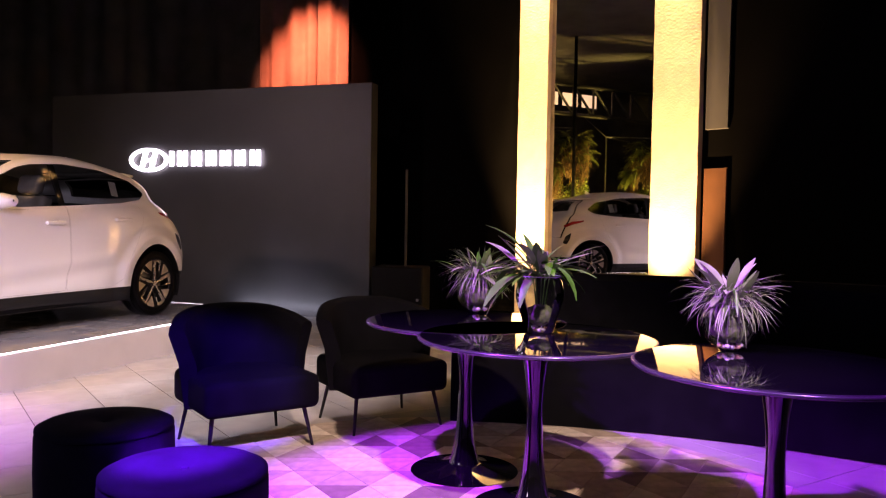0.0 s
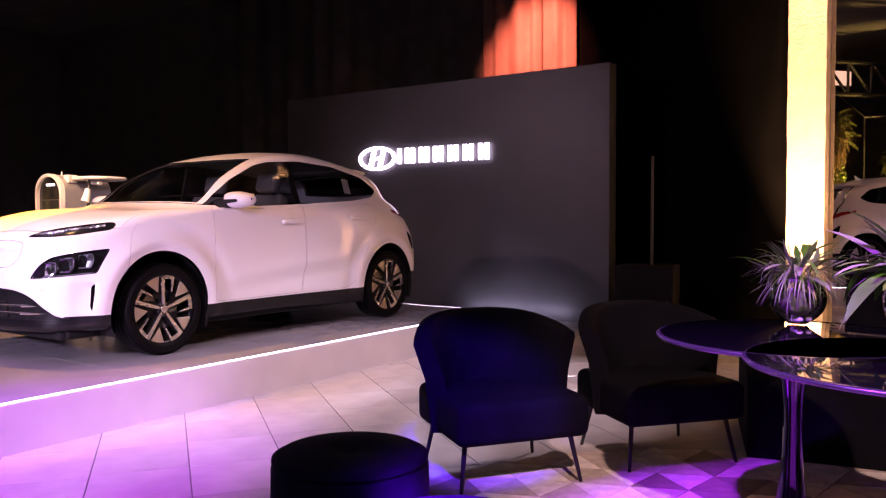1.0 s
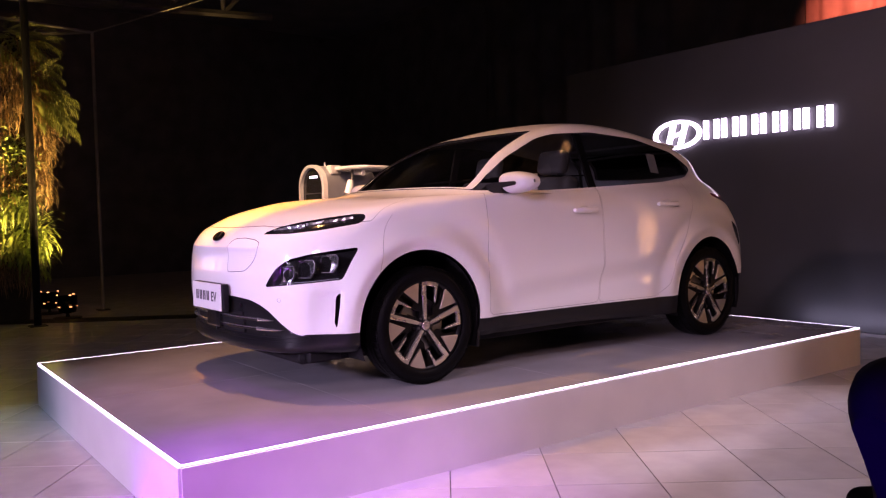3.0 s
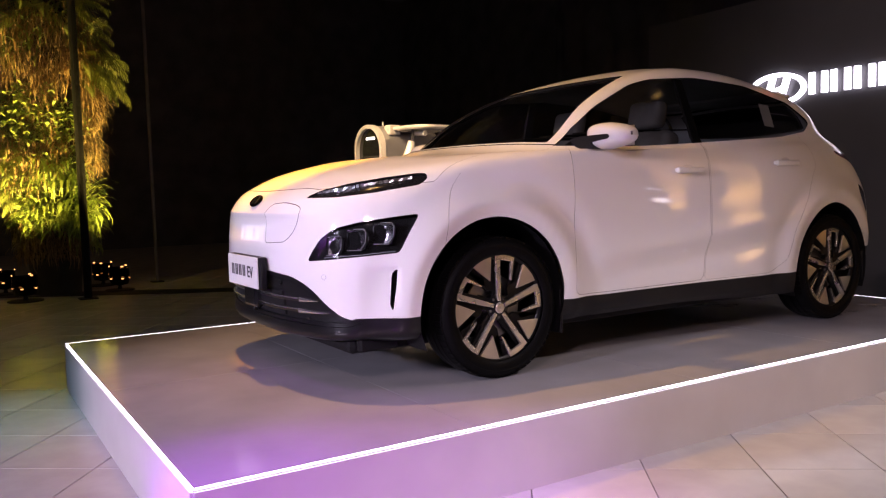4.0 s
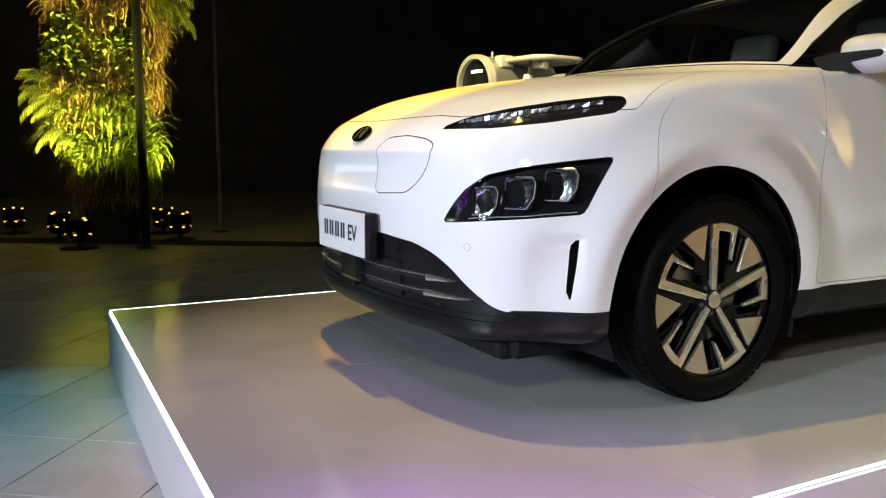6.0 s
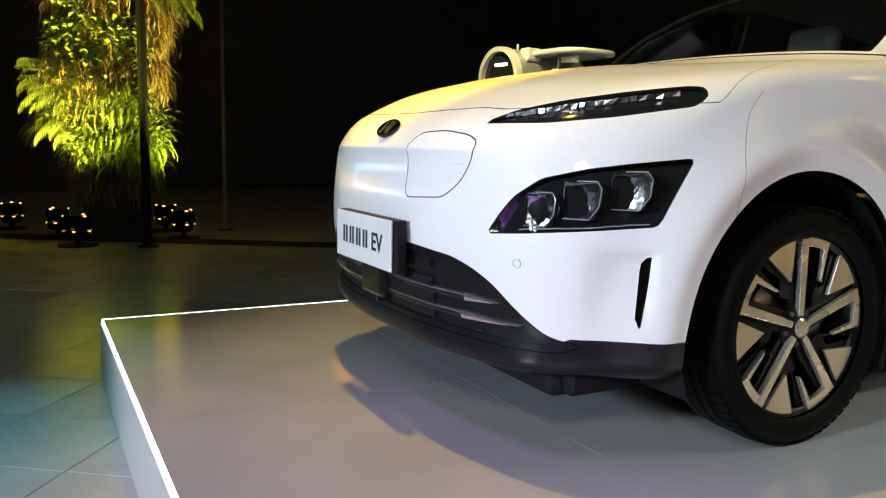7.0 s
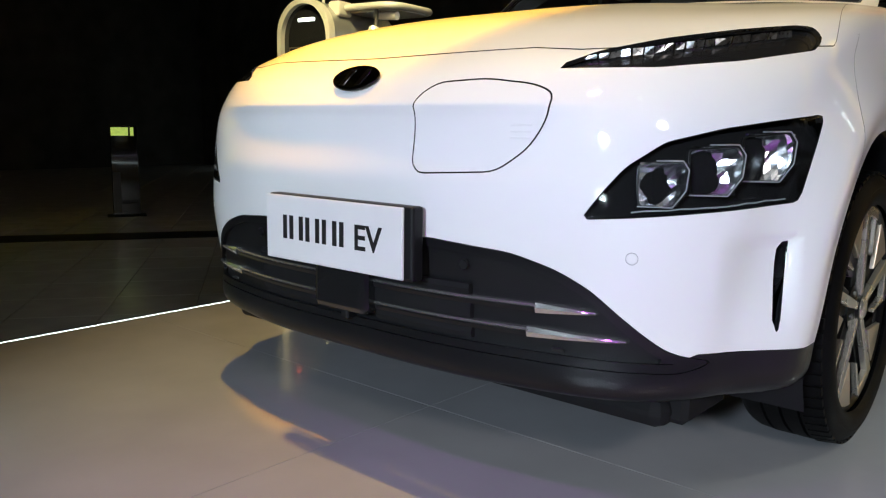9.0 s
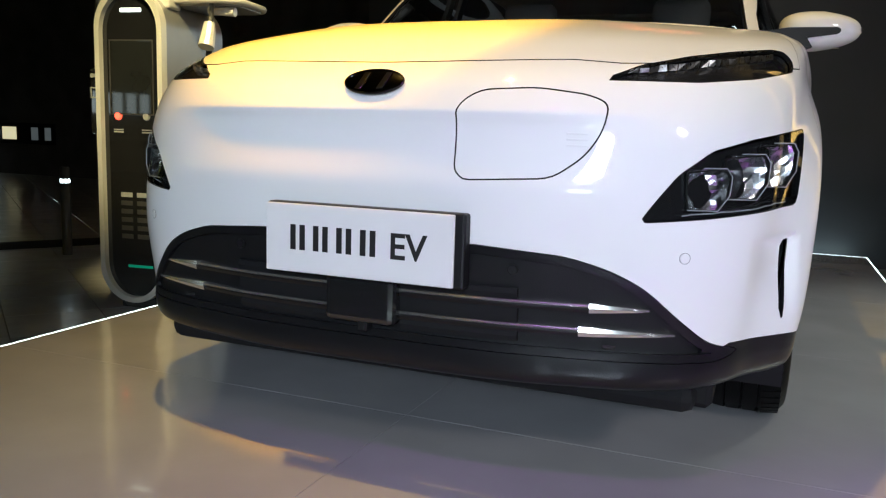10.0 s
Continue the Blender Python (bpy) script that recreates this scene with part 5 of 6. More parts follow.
body = sheet("body", both(hull), M_PAINT, car, "white painted body sides and roof")
sheet("front_bumper", join(bumper_l, other(bumper)), M_PAINT, body)
sheet("hood", both(hood), M_PAINT, body)
sheet("charge_flap", flap, M_PAINT, body, "white charging flap in the nose")
sheet("tailgate", both(tail_gate), M_PAINT, body)
inner = sheet("inner_shell", both(push(clip(shell, np.where((shell["Q"][:, 1] > 8.95), 1.0, -1.0)), -0.016)), M_CABIN, car, "dark inner shell", 0)
for sd in (1, -1):
    pick = (lambda m: m) if sd > 0 else other
    for nm, d in (("front_door", door_f), ("rear_door", door_r)):
        sheet(nm, pick(d), M_PAINT, car)
    sheet("side_window", pick(side_glass), M_TINT, car, "dark tinted side glass", 0.004).visible_shadow = False
    housing = sheet("headlamp", pick(push(lamp, -0.030)), M_GLOSSBLACK, car, "black headlamp with three clear lenses", 0.0)
    sheet("lamp_cover", pick(lamp), M_LAMPGLASS, housing, "", 0.035).visible_shadow = False
    day = sheet("day_light", pick(push(drl, -0.012)), M_GLOSSBLACK, car, "slim dark daytime light", 0)
    sheet("lamp_cover", pick(drl), M_LAMPGLASS, day, "", 0.003).visible_shadow = False
    sheet("air_slot", pick(push(slot, -0.035)), M_GLOSSBLACK, car, "black upright air slot", 0)
    sheet("tail_lamp", pick(tail_lamp), M_RED, car, "red tail lamp")
    sheet("reflector", pick(low_lamp), M_GLOSSBLACK, car, "dark lower rear lamp")
    sheet("sill", pick(sill), M_TRIM, car, "black plastic sill")
sheet("windscreen", both(push(screen, -0.014)), M_SCREENGLASS, car, "dark windscreen", 0.004).visible_shadow = False
sheet("rear_window", both(rear_screen), M_TINT, car, "dark rear window", 0.004).visible_shadow = False
sheet("front_lip", both(lip), M_TRIMGREY, car, "satin grey lower lip")
sheet("rear_skirt", both(tail_trim), M_TRIM, car, "black rear skirt")
grille = sheet("lower_grille", both(push(mouth, -0.012)), M_TRIM, car, "black lower grille with grey slats", 0)
sheet("mouth_frame", both(clip(mouth, -0.018 - inside_of(mouth["P"][:, 0], mouth["P"][:, 2], MOUTH))), M_TRIMGREY, grille)


# the whole skin, to seat small parts on it
full_skin = skin()


def on_nose(x, z):
    P, Q = full_skin["P"], full_skin["Q"]
    cost = (P[:, 0] - abs(x)) ** 2 + (P[:, 2] - z) ** 2 + np.where(P[:, 1] < 0.2, 0, 9)
    i = int(np.argmin(cost))
    p, n = Vector(P[i]), Vector(full_skin["N"][i])
    if x < 0:
        p.x, n.x = -p.x, -n.x
    return p, n


def facing(p, n, lift=0.0):
    """A frame at p whose local -y looks along n, z kept upward."""
    y = -n.normalized()
    x = y.cross(Vector((0, 0, 1))).normalized()
    z = x.cross(y)
    m = Matrix((x, y, z)).transposed().to_4x4()
    return T(p + n * lift) @ m


# badge: a plain dark oval
p, n = on_nose(0.0, 0.857)
bad = []
for k in range(36):
    a = 2 * math.pi * k / 36
    bad.append((0.072 * math.cos(a), 0.036 * math.sin(a)))
badge = smooth(part("badge", moved(extrude_outline(bad, 0.006, "y", 0.002), facing(p, n, 0.0035)), M_BADGE, car, "dark chrome oval badge"), 40)
part("badge_ring", moved(tube([(0.0695 * math.cos(a), -0.0062, 0.0335 * math.sin(a)) for a in np.linspace(0, 6.35, 41)], 0.0014, 6), facing(p, n, 0.0035)), M_BADGE, badge, "thin bright ring")
for dx in (-0.026, 0.026):
    part("badge_bar", moved(extrude_outline([(-0.013, -0.024), (0.002, -0.024), (0.013, 0.024), (-0.002, 0.024)], 0.004, "y", 0.0012), T((dx, -0.004, 0)), facing(p, n, 0.0035)), M_BADGEBAR, badge)
# raised lines on the charging flap
for k in range(3):
    p, n = on_nose(0.445, 0.765 - 0.013 * k)
    part("raised_line", moved(box(-0.022, -0.001, -0.002, 0.022, 0.001, 0.002, 0.0008, 1), facing(p, n, 0.0008)), M_PAINT, car)
# wiper along the foot of the windscreen
sel = np.abs(full_skin["Q"][:, 1] - 9.28) < 0.07
order = np.argsort(full_skin["P"][sel][:, 0])
foot = full_skin["P"][sel][order]
for sd, x0, x1 in ((1, 0.02, 0.56), (-1, 0.10, 0.62)):
    pts = []
    for k in range(9):
        x = x0 + (x1 - x0) * k / 8
        i = np.argsort(np.abs(foot[:, 0] - x))[:4]
        m3 = foot[i].mean(0)
        pts.append((sd * x, m3[1] - 0.006, m3[2] + 0.016))
    part("wiper", tube(pts, 0.009, 6, 0.005), M_TRIM, car, "black wiper")
# park sensors
for x, z, m in ((0.66, 0.53, M_PAINT), (-0.66, 0.53, M_PAINT), (0.33, 0.475, M_TRIM), (-0.33, 0.475, M_TRIM)):
    p, n = on_nose(x, z)
    part("park_sensor", moved(lathe([(0.0109, -0.004), (0.0109, 0.0005), (0.0115, 0.0005), (0.0115, -0.004)], 20), Rx(90), facing(p, n, 0.0)), M_INK, car)
    part("park_sensor", moved(lathe([(0, 0.0015), (0.0095, 0.0012), (0.0105, -0.002)], 20), Rx(90), facing(p, n, 0.0)), m, car)

# number plate blank with a printed model mark
plate = part("plate_holder", box(-0.218, -0.934, 0.441, 0.252, -0.900, 0.596, 0.006, 2), M_TRIM, car, "black plate holder")
part("plate", box(-0.214, -0.944, 0.444, 0.232, -0.936, 0.594, 0.002, 1), M_PLATE, plate, "white plate blank")
for k in range(4):
    x0 = -0.150 + k * 0.057
    part("print_bar", box(x0, -0.9455, 0.494, x0 + 0.013, -0.9438, 0.549), M_INK, plate)
    part("print_bar", box(x0 + 0.023, -0.9455, 0.494, x0 + 0.036, -0.9438, 0.549), M_INK, plate)
txt = bpy.data.curves.new("lettering", "FONT")
txt.body, txt.size, txt.extrude, txt.offset = "EV", 0.077, 0.0006, 0.0012
lettering = new("lettering", txt)
dg = bpy.context.evaluated_depsgraph_get()
me = bpy.data.meshes.new_from_object(lettering.evaluated_get(dg))
bpy.data.objects.remove(lettering)
me.materials.append(M_INK)
lettering = new("lettering", me)
lettering.parent = plate
lettering.matrix_basis = T((0.088, -0.9448, 0.494)) @ Rx(90) @ Matrix.Diagonal((1.0, 1, 1, 1))

# grille slats and bright ends
def nose_bar(z0, x0, x1, high, proud, material, name, label="", taper=0.0, drop=0.0):
    bm = bmesh.new()
    rows = []
    n = 14
    for k in range(n + 1):
        x = x0 + (x1 - x0) * k / n
        zz = z0 - drop * (abs(x) / 0.65) ** 2
        p = on_nose_y(x, zz)
        h = high * (1 - taper * k / n)
        rows.append([bm.verts.new((x, p + a, zz + b)) for a, b in ((0.012, -h / 2), (-proud, -h / 2), (-proud - 0.003, 0), (-proud, h / 2), (0.012, h / 2))])
    for a, b in zip(rows, rows[1:]):
        for j in range(5):
            bm.faces.new((a[j], a[(j + 1) % 5], b[(j + 1) % 5], b[j]))
    bm.faces.new(rows[0])
    bm.faces.new(rows[-1][::-1])
    bmesh.ops.recalc_face_normals(bm, faces=bm.faces[:])
    return smooth(part(name, bm, material, grille, label), 30)


NOSE = full_skin["P"][(full_skin["P"][:, 1] < -0.3)]


def on_nose_y(x, z):
    """The skin's y at this width and height, blended from the nearest few points."""
    d = (NOSE[:, 0] - abs(x)) ** 2 + (NOSE[:, 2] - z) ** 2
    i = np.argpartition(d, 6)[:6]
    w = 1 / (d[i] + 1e-6)
    return float((NOSE[i, 1] * w).sum() / w.sum())


for sd in (1, -1):
    for z0, x1, xb in ((0.413, 0.605, 0.49), (0.362, 0.655, 0.47)):
        nose_bar(z0 - 0.003, sd * 0.085, sd * (xb + 0.02), 0.016, 0.001, M_TRIMGREY, "slat", "grey grille slat", 0.2)
        nose_bar(z0 + 0.004, sd * 0.085, sd * (xb + 0.005), 0.006, 0.004, M_BRIGHT, "slat_edge", "thin bright slat edge", 0.0)
        nose_bar(z0, sd * xb, sd * x1, 0.021, 0.005, M_BRIGHT, "slat_end", "bright slat end", 0.80)
    # Black plates laid on the skin for the shade of uncut grille openings.
    for z0, hh in ((0.387, 0.034), (0.432, 0.022), (0.340, 0.022)):
        nose_bar(z0, sd * 0.085, sd * 0.345, hh, -0.0015, M_CABIN, "opening", "black plate put on for a shaded grille opening", 0.0)
    part("tow_cover", moved(box(-0.014, -0.003, -0.004, 0.014, 0.003, 0.004, 0.002, 1), T((sd * 0.53, on_nose_y(0.53, 0.330) + 0.001, 0.331))), M_INK, grille)
part("sensor_block", box(-0.085, -0.910, 0.338, 0.085, -0.86, 0.445, 0.014, 2), M_GLOSSBLACK, grille, "black radar cover")
part("sensor_stem", box(-0.012, -0.893, 0.315, 0.012, -0.86, 0.36, 0.004, 1), M_TRIM, grille)

def on_corner(q, z):
    P, Q = full_skin["P"], full_skin["Q"]
    d = (P[:, 0] + P[:, 1] - q) ** 2 + (P[:, 2] - z) ** 2 + np.where(Q[:, 0] < 4, 0, 9)
    i = np.argpartition(d, 5)[:5]
    w = 1 / (d[i] + 1e-6)
    return Vector((P[i] * w[:, None]).sum(0) / w.sum())


# lenses inside the headlamps
housings = [o for o in car.children if o.name.startswith("headlamp")]
for hb, sd in zip(housings, (1, -1)):
    for i, (q, z, s) in enumerate(((-0.055, 0.662, 1.0), (0.095, 0.688, 1.1), (0.245, 0.710, 1.1))):
        P = full_skin["P"]
        k = int(np.argmin((P[:, 0] + P[:, 1] - q) ** 2 + (P[:, 2] - z) ** 2 + np.where(full_skin["Q"][:, 0] < 4, 0, 9)))
        p, n = Vector(P[k]), Vector(full_skin["N"][k])
        n = (n * 0.5 + Vector((0.12, -0.9, 0)) * 0.5).normalized()
        if sd < 0:
            p.x, n.x = -p.x, -n.x
        m = facing(p, n, -0.020)
        w2, h2 = 0.046 * s, 0.043 * s
        hexo = rounded([(-w2, h2 * 0.8), (w2 * 0.75, h2), (w2, h2 * 0.6), (w2 * 0.92, -h2 * 0.3), (w2 * 0.45, -h2), (-w2 * 0.9, -h2), (-w2, -h2 * 0.4)], 0.008)
        part("lens_frame", moved(ring_plate(hexo, [(a * 0.93, b * 0.93) for a, b in hexo], 0.010), m), M_RIMBLACK, hb)
        line = [(-w2 * 0.3, h2 * 0.98), (w2 * 0.72, h2), (w2 * 0.96, h2 * 0.62), (w2 * 0.88, -h2 * 0.25), (w2 * 0.40, -h2 * 0.97), (-w2 * 0.95, -h2 * 0.97)]
        part("light_guide", moved(tube([(sd * a, -0.013, b) for a, b in line], 0.0013, 6), m), M_LAMPLINE, hb, "thin bright light guide")
        # faceted reflector bowl
        fac = bmesh.new()
        rr = random.Random(i + 7)
        NG = 8
        grid = [[fac.verts.new((-w2 * 0.92 + 1.84 * w2 * a / NG + rr.uniform(-.002, .002), 0.016 - 0.024 * ((2 * a / NG - 1) ** 2 + 0.6 * (2 * b / NG - 1) ** 2) / 1.6 + rr.uniform(-.0022, .0022),
                 -h2 * 0.92 + 1.84 * h2 * b / NG)) for b in range(NG + 1)] for a in range(NG + 1)]
        for a in range(NG):
            for b in range(NG):
                if inside_of(np.array([-w2 * 0.92 + 1.84 * w2 * (a + 0.5) / NG]), np.array([-h2 * 0.92 + 1.84 * h2 * (b + 0.5) / NG]), hexo)[0] < 0:
                    fac.faces.new((grid[a][b], grid[a + 1][b], grid[a + 1][b + 1], grid[a][b + 1]))
        part("lens", moved(fac, m), M_CHROME, hb, "faceted bright reflector")
for hb, sd in zip(housings, (1, -1)):
    pts = []
    for k in range(15):
        p = on_corner(-0.13 + 0.44 * k / 14, 0.607 + 0.023 * (k / 14))
        pts.append((sd * (p.x - 0.010), p.y + 0.012, p.z))
    part("lamp_trim", tube(pts, 0.0016, 6), M_LAMPLINE, hb, "thin bright line")
day = [o for o in car.children if o.name.startswith("day_light")]
rl = random.Random(3)
for db, sd in zip(day, (1, -1)):
    for i in range(22):
        q, z = -0.235 + i * 0.029, 0.8885 + i * 0.00285
        p, p2 = on_corner(q - 0.013, z - 0.0013), on_corner(q + 0.013, z + 0.0013)
        bm = bmesh.new()
        tall = 0.0065 * min(1, 0.4 + i / 6)
        inn = 0.006
        vs = [bm.verts.new((sd * (c.x - inn + o * 0.3) + rl.uniform(-.002, .002), c.y + inn + o * 0.2 + rl.uniform(-.003, .003), c.z + h)) for c in (p, p2) for h, o in ((-tall, 0), (tall, 0.004))]
        bm.faces.new((vs[0], vs[2], vs[3], vs[1]))
        r = bmesh.ops.extrude_face_region(bm, geom=bm.faces[:])
        bmesh.ops.translate(bm, vec=(-sd * 0.002, 0.003, 0), verts=[v for v in r["geom"] if isinstance(v, bmesh.types.BMVert)])
        bmesh.ops.recalc_face_normals(bm, faces=bm.faces[:])
        part("light_cell", bm, M_CELL, db)


# wheels
def wheel(x, y, sd):
    w = part("wheel", moved(lathe([(0.240, -0.10), (0.253, -0.10), (0.258, -0.09), (0.230, -0.06), (0.225, 0.0), (0.238, 0.070), (0.252, 0.082), (0.256, 0.086), (0.252, 0.089), (0.245, 0.088), (0.236, 0.080)], 60), Ry(90)), M_RIMBLACK, car, "alloy wheel with black tyre")
    smooth(w, 40)
    w.matrix_basis = T((x, y, WR)) @ (Matrix.Identity(4) if sd > 0 else Rz(180))
    prof = [(0.226, -0.098), (0.236, -0.104), (0.275, -0.112), (0.305, -0.108), (0.322, -0.095), (0.330, -0.078)]
    for c0, c1 in ((-0.045, -0.038), (-0.004, 0.004), (0.038, 0.045)):
        prof += [(0.334, c0), (0.326, c0 + 0.001), (0.326, c1 - 0.001), (0.334, c1)]
    prof += [(0.330, 0.078), (0.322, 0.095), (0.305, 0.108), (0.292, 0.1105), (0.289, 0.1095), (0.275, 0.112), (0.250, 0.108), (0.236, 0.104), (0.226, 0.098)]
    prof = [(r if r > 0.305 else 0.252 + (r - 0.226) * 0.671, px) for r, px in prof]
    smooth(part("tyre", moved(lathe(prof, 72), Ry(90)), M_TYRE, w, "black tyre"), 30)
    tread = bmesh.new()
    for k in range(64):
        a0, a1 = 2 * math.pi * k / 64, 2 * math.pi * (k + 0.72) / 64
        for (r0, x0), (r1, x1) in (((0.3285, 0.096), (0.336, 0.050)),):
            q = [(x0, r0 - 0.004), (x1, r1 - 0.004), (x1, r1), (x0 * 0.99, r0 + 0.0025)]
            va = [tread.verts.new((px, r * math.cos(a0), r * math.sin(a0))) for px, r in q]
            vb = [tread.verts.new((px, r * math.cos(a1), r * math.sin(a1))) for px, r in q]
            tread.faces.new(va)
            tread.faces.new(vb[::-1])
            for j in range(4):
                tread.faces.new((va[j], vb[j], vb[(j + 1) % 4], va[(j + 1) % 4]))
    bmesh.ops.recalc_face_normals(tread, faces=tread.faces[:])
    part("tread", tread, M_TYRE, w)
    smooth(part("brake_disc", moved(lathe([(0.06, 0.02), (0.15, 0.02), (0.15, 0.035), (0.06, 0.035)], 40), Ry(90)), M_DISC, w), 30)
    # black web disc with five windows left open between spokes
    def face(pts, depth, x0, material, name, label=""):
        # outline in (y, z), thickness outwards along x
        pts = [(a * 1.135, b * 1.135) for a, b in pts]
        return part(name, moved(extrude_outline(pts, depth, "z", 0.0022), Matrix(((0, 0, 1, x0), (1, 0, 0, 0), (0, 1, 0, 0), (0, 0, 0, 1)))), material, w, label)

    def polar(r, a):
        return (r * math.cos(a), r * math.sin(a))
    smooth(part("hub", moved(lathe([(0, 0.094), (0.022, 0.094), (0.030, 0.090), (0.034, 0.084), (0.060, 0.074), (0.064, 0.04), (0, 0.04)], 30), Ry(90)), M_RIMBLACK, w), 30)
    smooth(part("hub_cap", moved(lathe([(0, 0.099), (0.022, 0.098), (0.027, 0.094), (0.027, 0.088)], 24), Ry(90)), M_ALLOY, w, "pale hub cap"), 30)
    for k in range(5):
        a = math.radians(90 + 72 * k)

        def rot(pts):
            c, s = math.cos(a), math.sin(a)
            return [(px * c - pz * s, px * s + pz * c) for px, pz in pts]
        # main straight bar, outer arc and return bar of one hooked spoke
        face(rot([(0.028, -0.009), (0.196, -0.009), (0.216, -0.009), (0.216, 0.017), (0.196, 0.016), (0.028, 0.008)]), 0.016, 0.074, M_ALLOY, "spoke", "machined alloy spoke")
        arc = [polar(0.219, t) for t in np.linspace(-0.03, -0.40, 9)] + [polar(0.196, t) for t in np.linspace(-0.40, -0.03, 9)]
        face(rot(arc), 0.0155, 0.0740, M_ALLOY, "spoke_arc", "")
        face(rot([(0.205, -0.083), (0.205, -0.066), (0.112, -0.060), (0.105, -0.066)]), 0.015, 0.0735, M_ALLOY, "spoke_return", "")
        face(rot([(0.03, -0.024), (0.10, -0.030), (0.10, -0.024), (0.20, -0.020), (0.20, 0.026), (0.03, 0.026)]), 0.022, 0.048, M_RIMBLACK, "web")
        face(rot([polar(0.214, -0.34), polar(0.214, -0.56), (0.095, -0.095), (0.085, -0.068)]), 0.022, 0.048, M_RIMBLACK, "web")
        blade = [polar(0.218, t) for t in np.linspace(0.15, 0.62, 9)] + [polar(0.118, 0.34)]
        face(rot(blade), 0.012, 0.074, M_ALLOYGREY, "blade", "flat bronze-grey blade")
        face(rot([polar(0.214, 0.08), polar(0.214, 0.75), polar(0.09, 0.62), polar(0.07, 0.30)]), 0.018, 0.052, M_RIMBLACK, "web")
        bolt = polar(0.046, math.radians(36))
        part("wheel_nut", moved(lathe([(0, 0.010), (0.007, 0.010), (0.008, 0)], 8), Ry(90), T((0.072, *rot([bolt])[0]))), M_STEEL, w)
    return w


for yy in (0.0, 2.6):
    for sd in (1, -1):
        wheel(sd * 0.782, yy, sd)
        # arch liner
        yc, zc, r = ARCH[0] if yy == 0 else ARCH[1]
        bm = bmesh.new()
        rows = []
        for k in range(25):
            a = math.radians(-25 + 230 * k / 24)
            rows.append([bm.verts.new((sd * xx, yc + (r - 0.004) * math.cos(a), zc + (r - 0.004) * math.sin(a))) for xx in (0.45, 0.872)])
        for a, b in zip(rows, rows[1:]):
            bm.faces.new((a[0], a[1], b[1], b[0]))
        for rr in (0.03,):
            c0 = bm.verts.new((sd * 0.45, yc, zc))
            for a, b in zip(rows, rows[1:]):
                bm.faces.new((a[0], b[0], c0))
        bmesh.ops.recalc_face_normals(bm, faces=bm.faces[:])
        smooth(part("arch_liner", bm, M_TRIM, car, "black wheel arch liner"), 40)
for sd in (1, -1):
    part("mud_flap", box(sd * 0.80 - 0.065, 0.375, 0.165, sd * 0.80 + 0.065, 0.395, 0.42, 0.008, 1), M_TRIM, car, "black mud flap")
    part("mud_flap", box(sd * 0.80 - 0.065, 2.965, 0.20, sd * 0.80 + 0.065, 2.985, 0.42, 0.008, 1), M_TRIM, car, "black mud flap")
    part("air_deflector", box(sd * 0.57 - 0.16, -0.66, 0.180, sd * 0.57 + 0.16, -0.46, 0.25, 0.012, 1), M_CABIN, car, "black air deflector")
part("underbody", box(-0.70, -0.70, 0.17, 0.70, 3.0, 0.24, 0.03, 2), M_CABIN, car, "dark underbody")
part("battery_tray", box(-0.62, 0.48, 0.155, 0.62, 2.15, 0.20, 0.02, 1), M_STEEL, car)

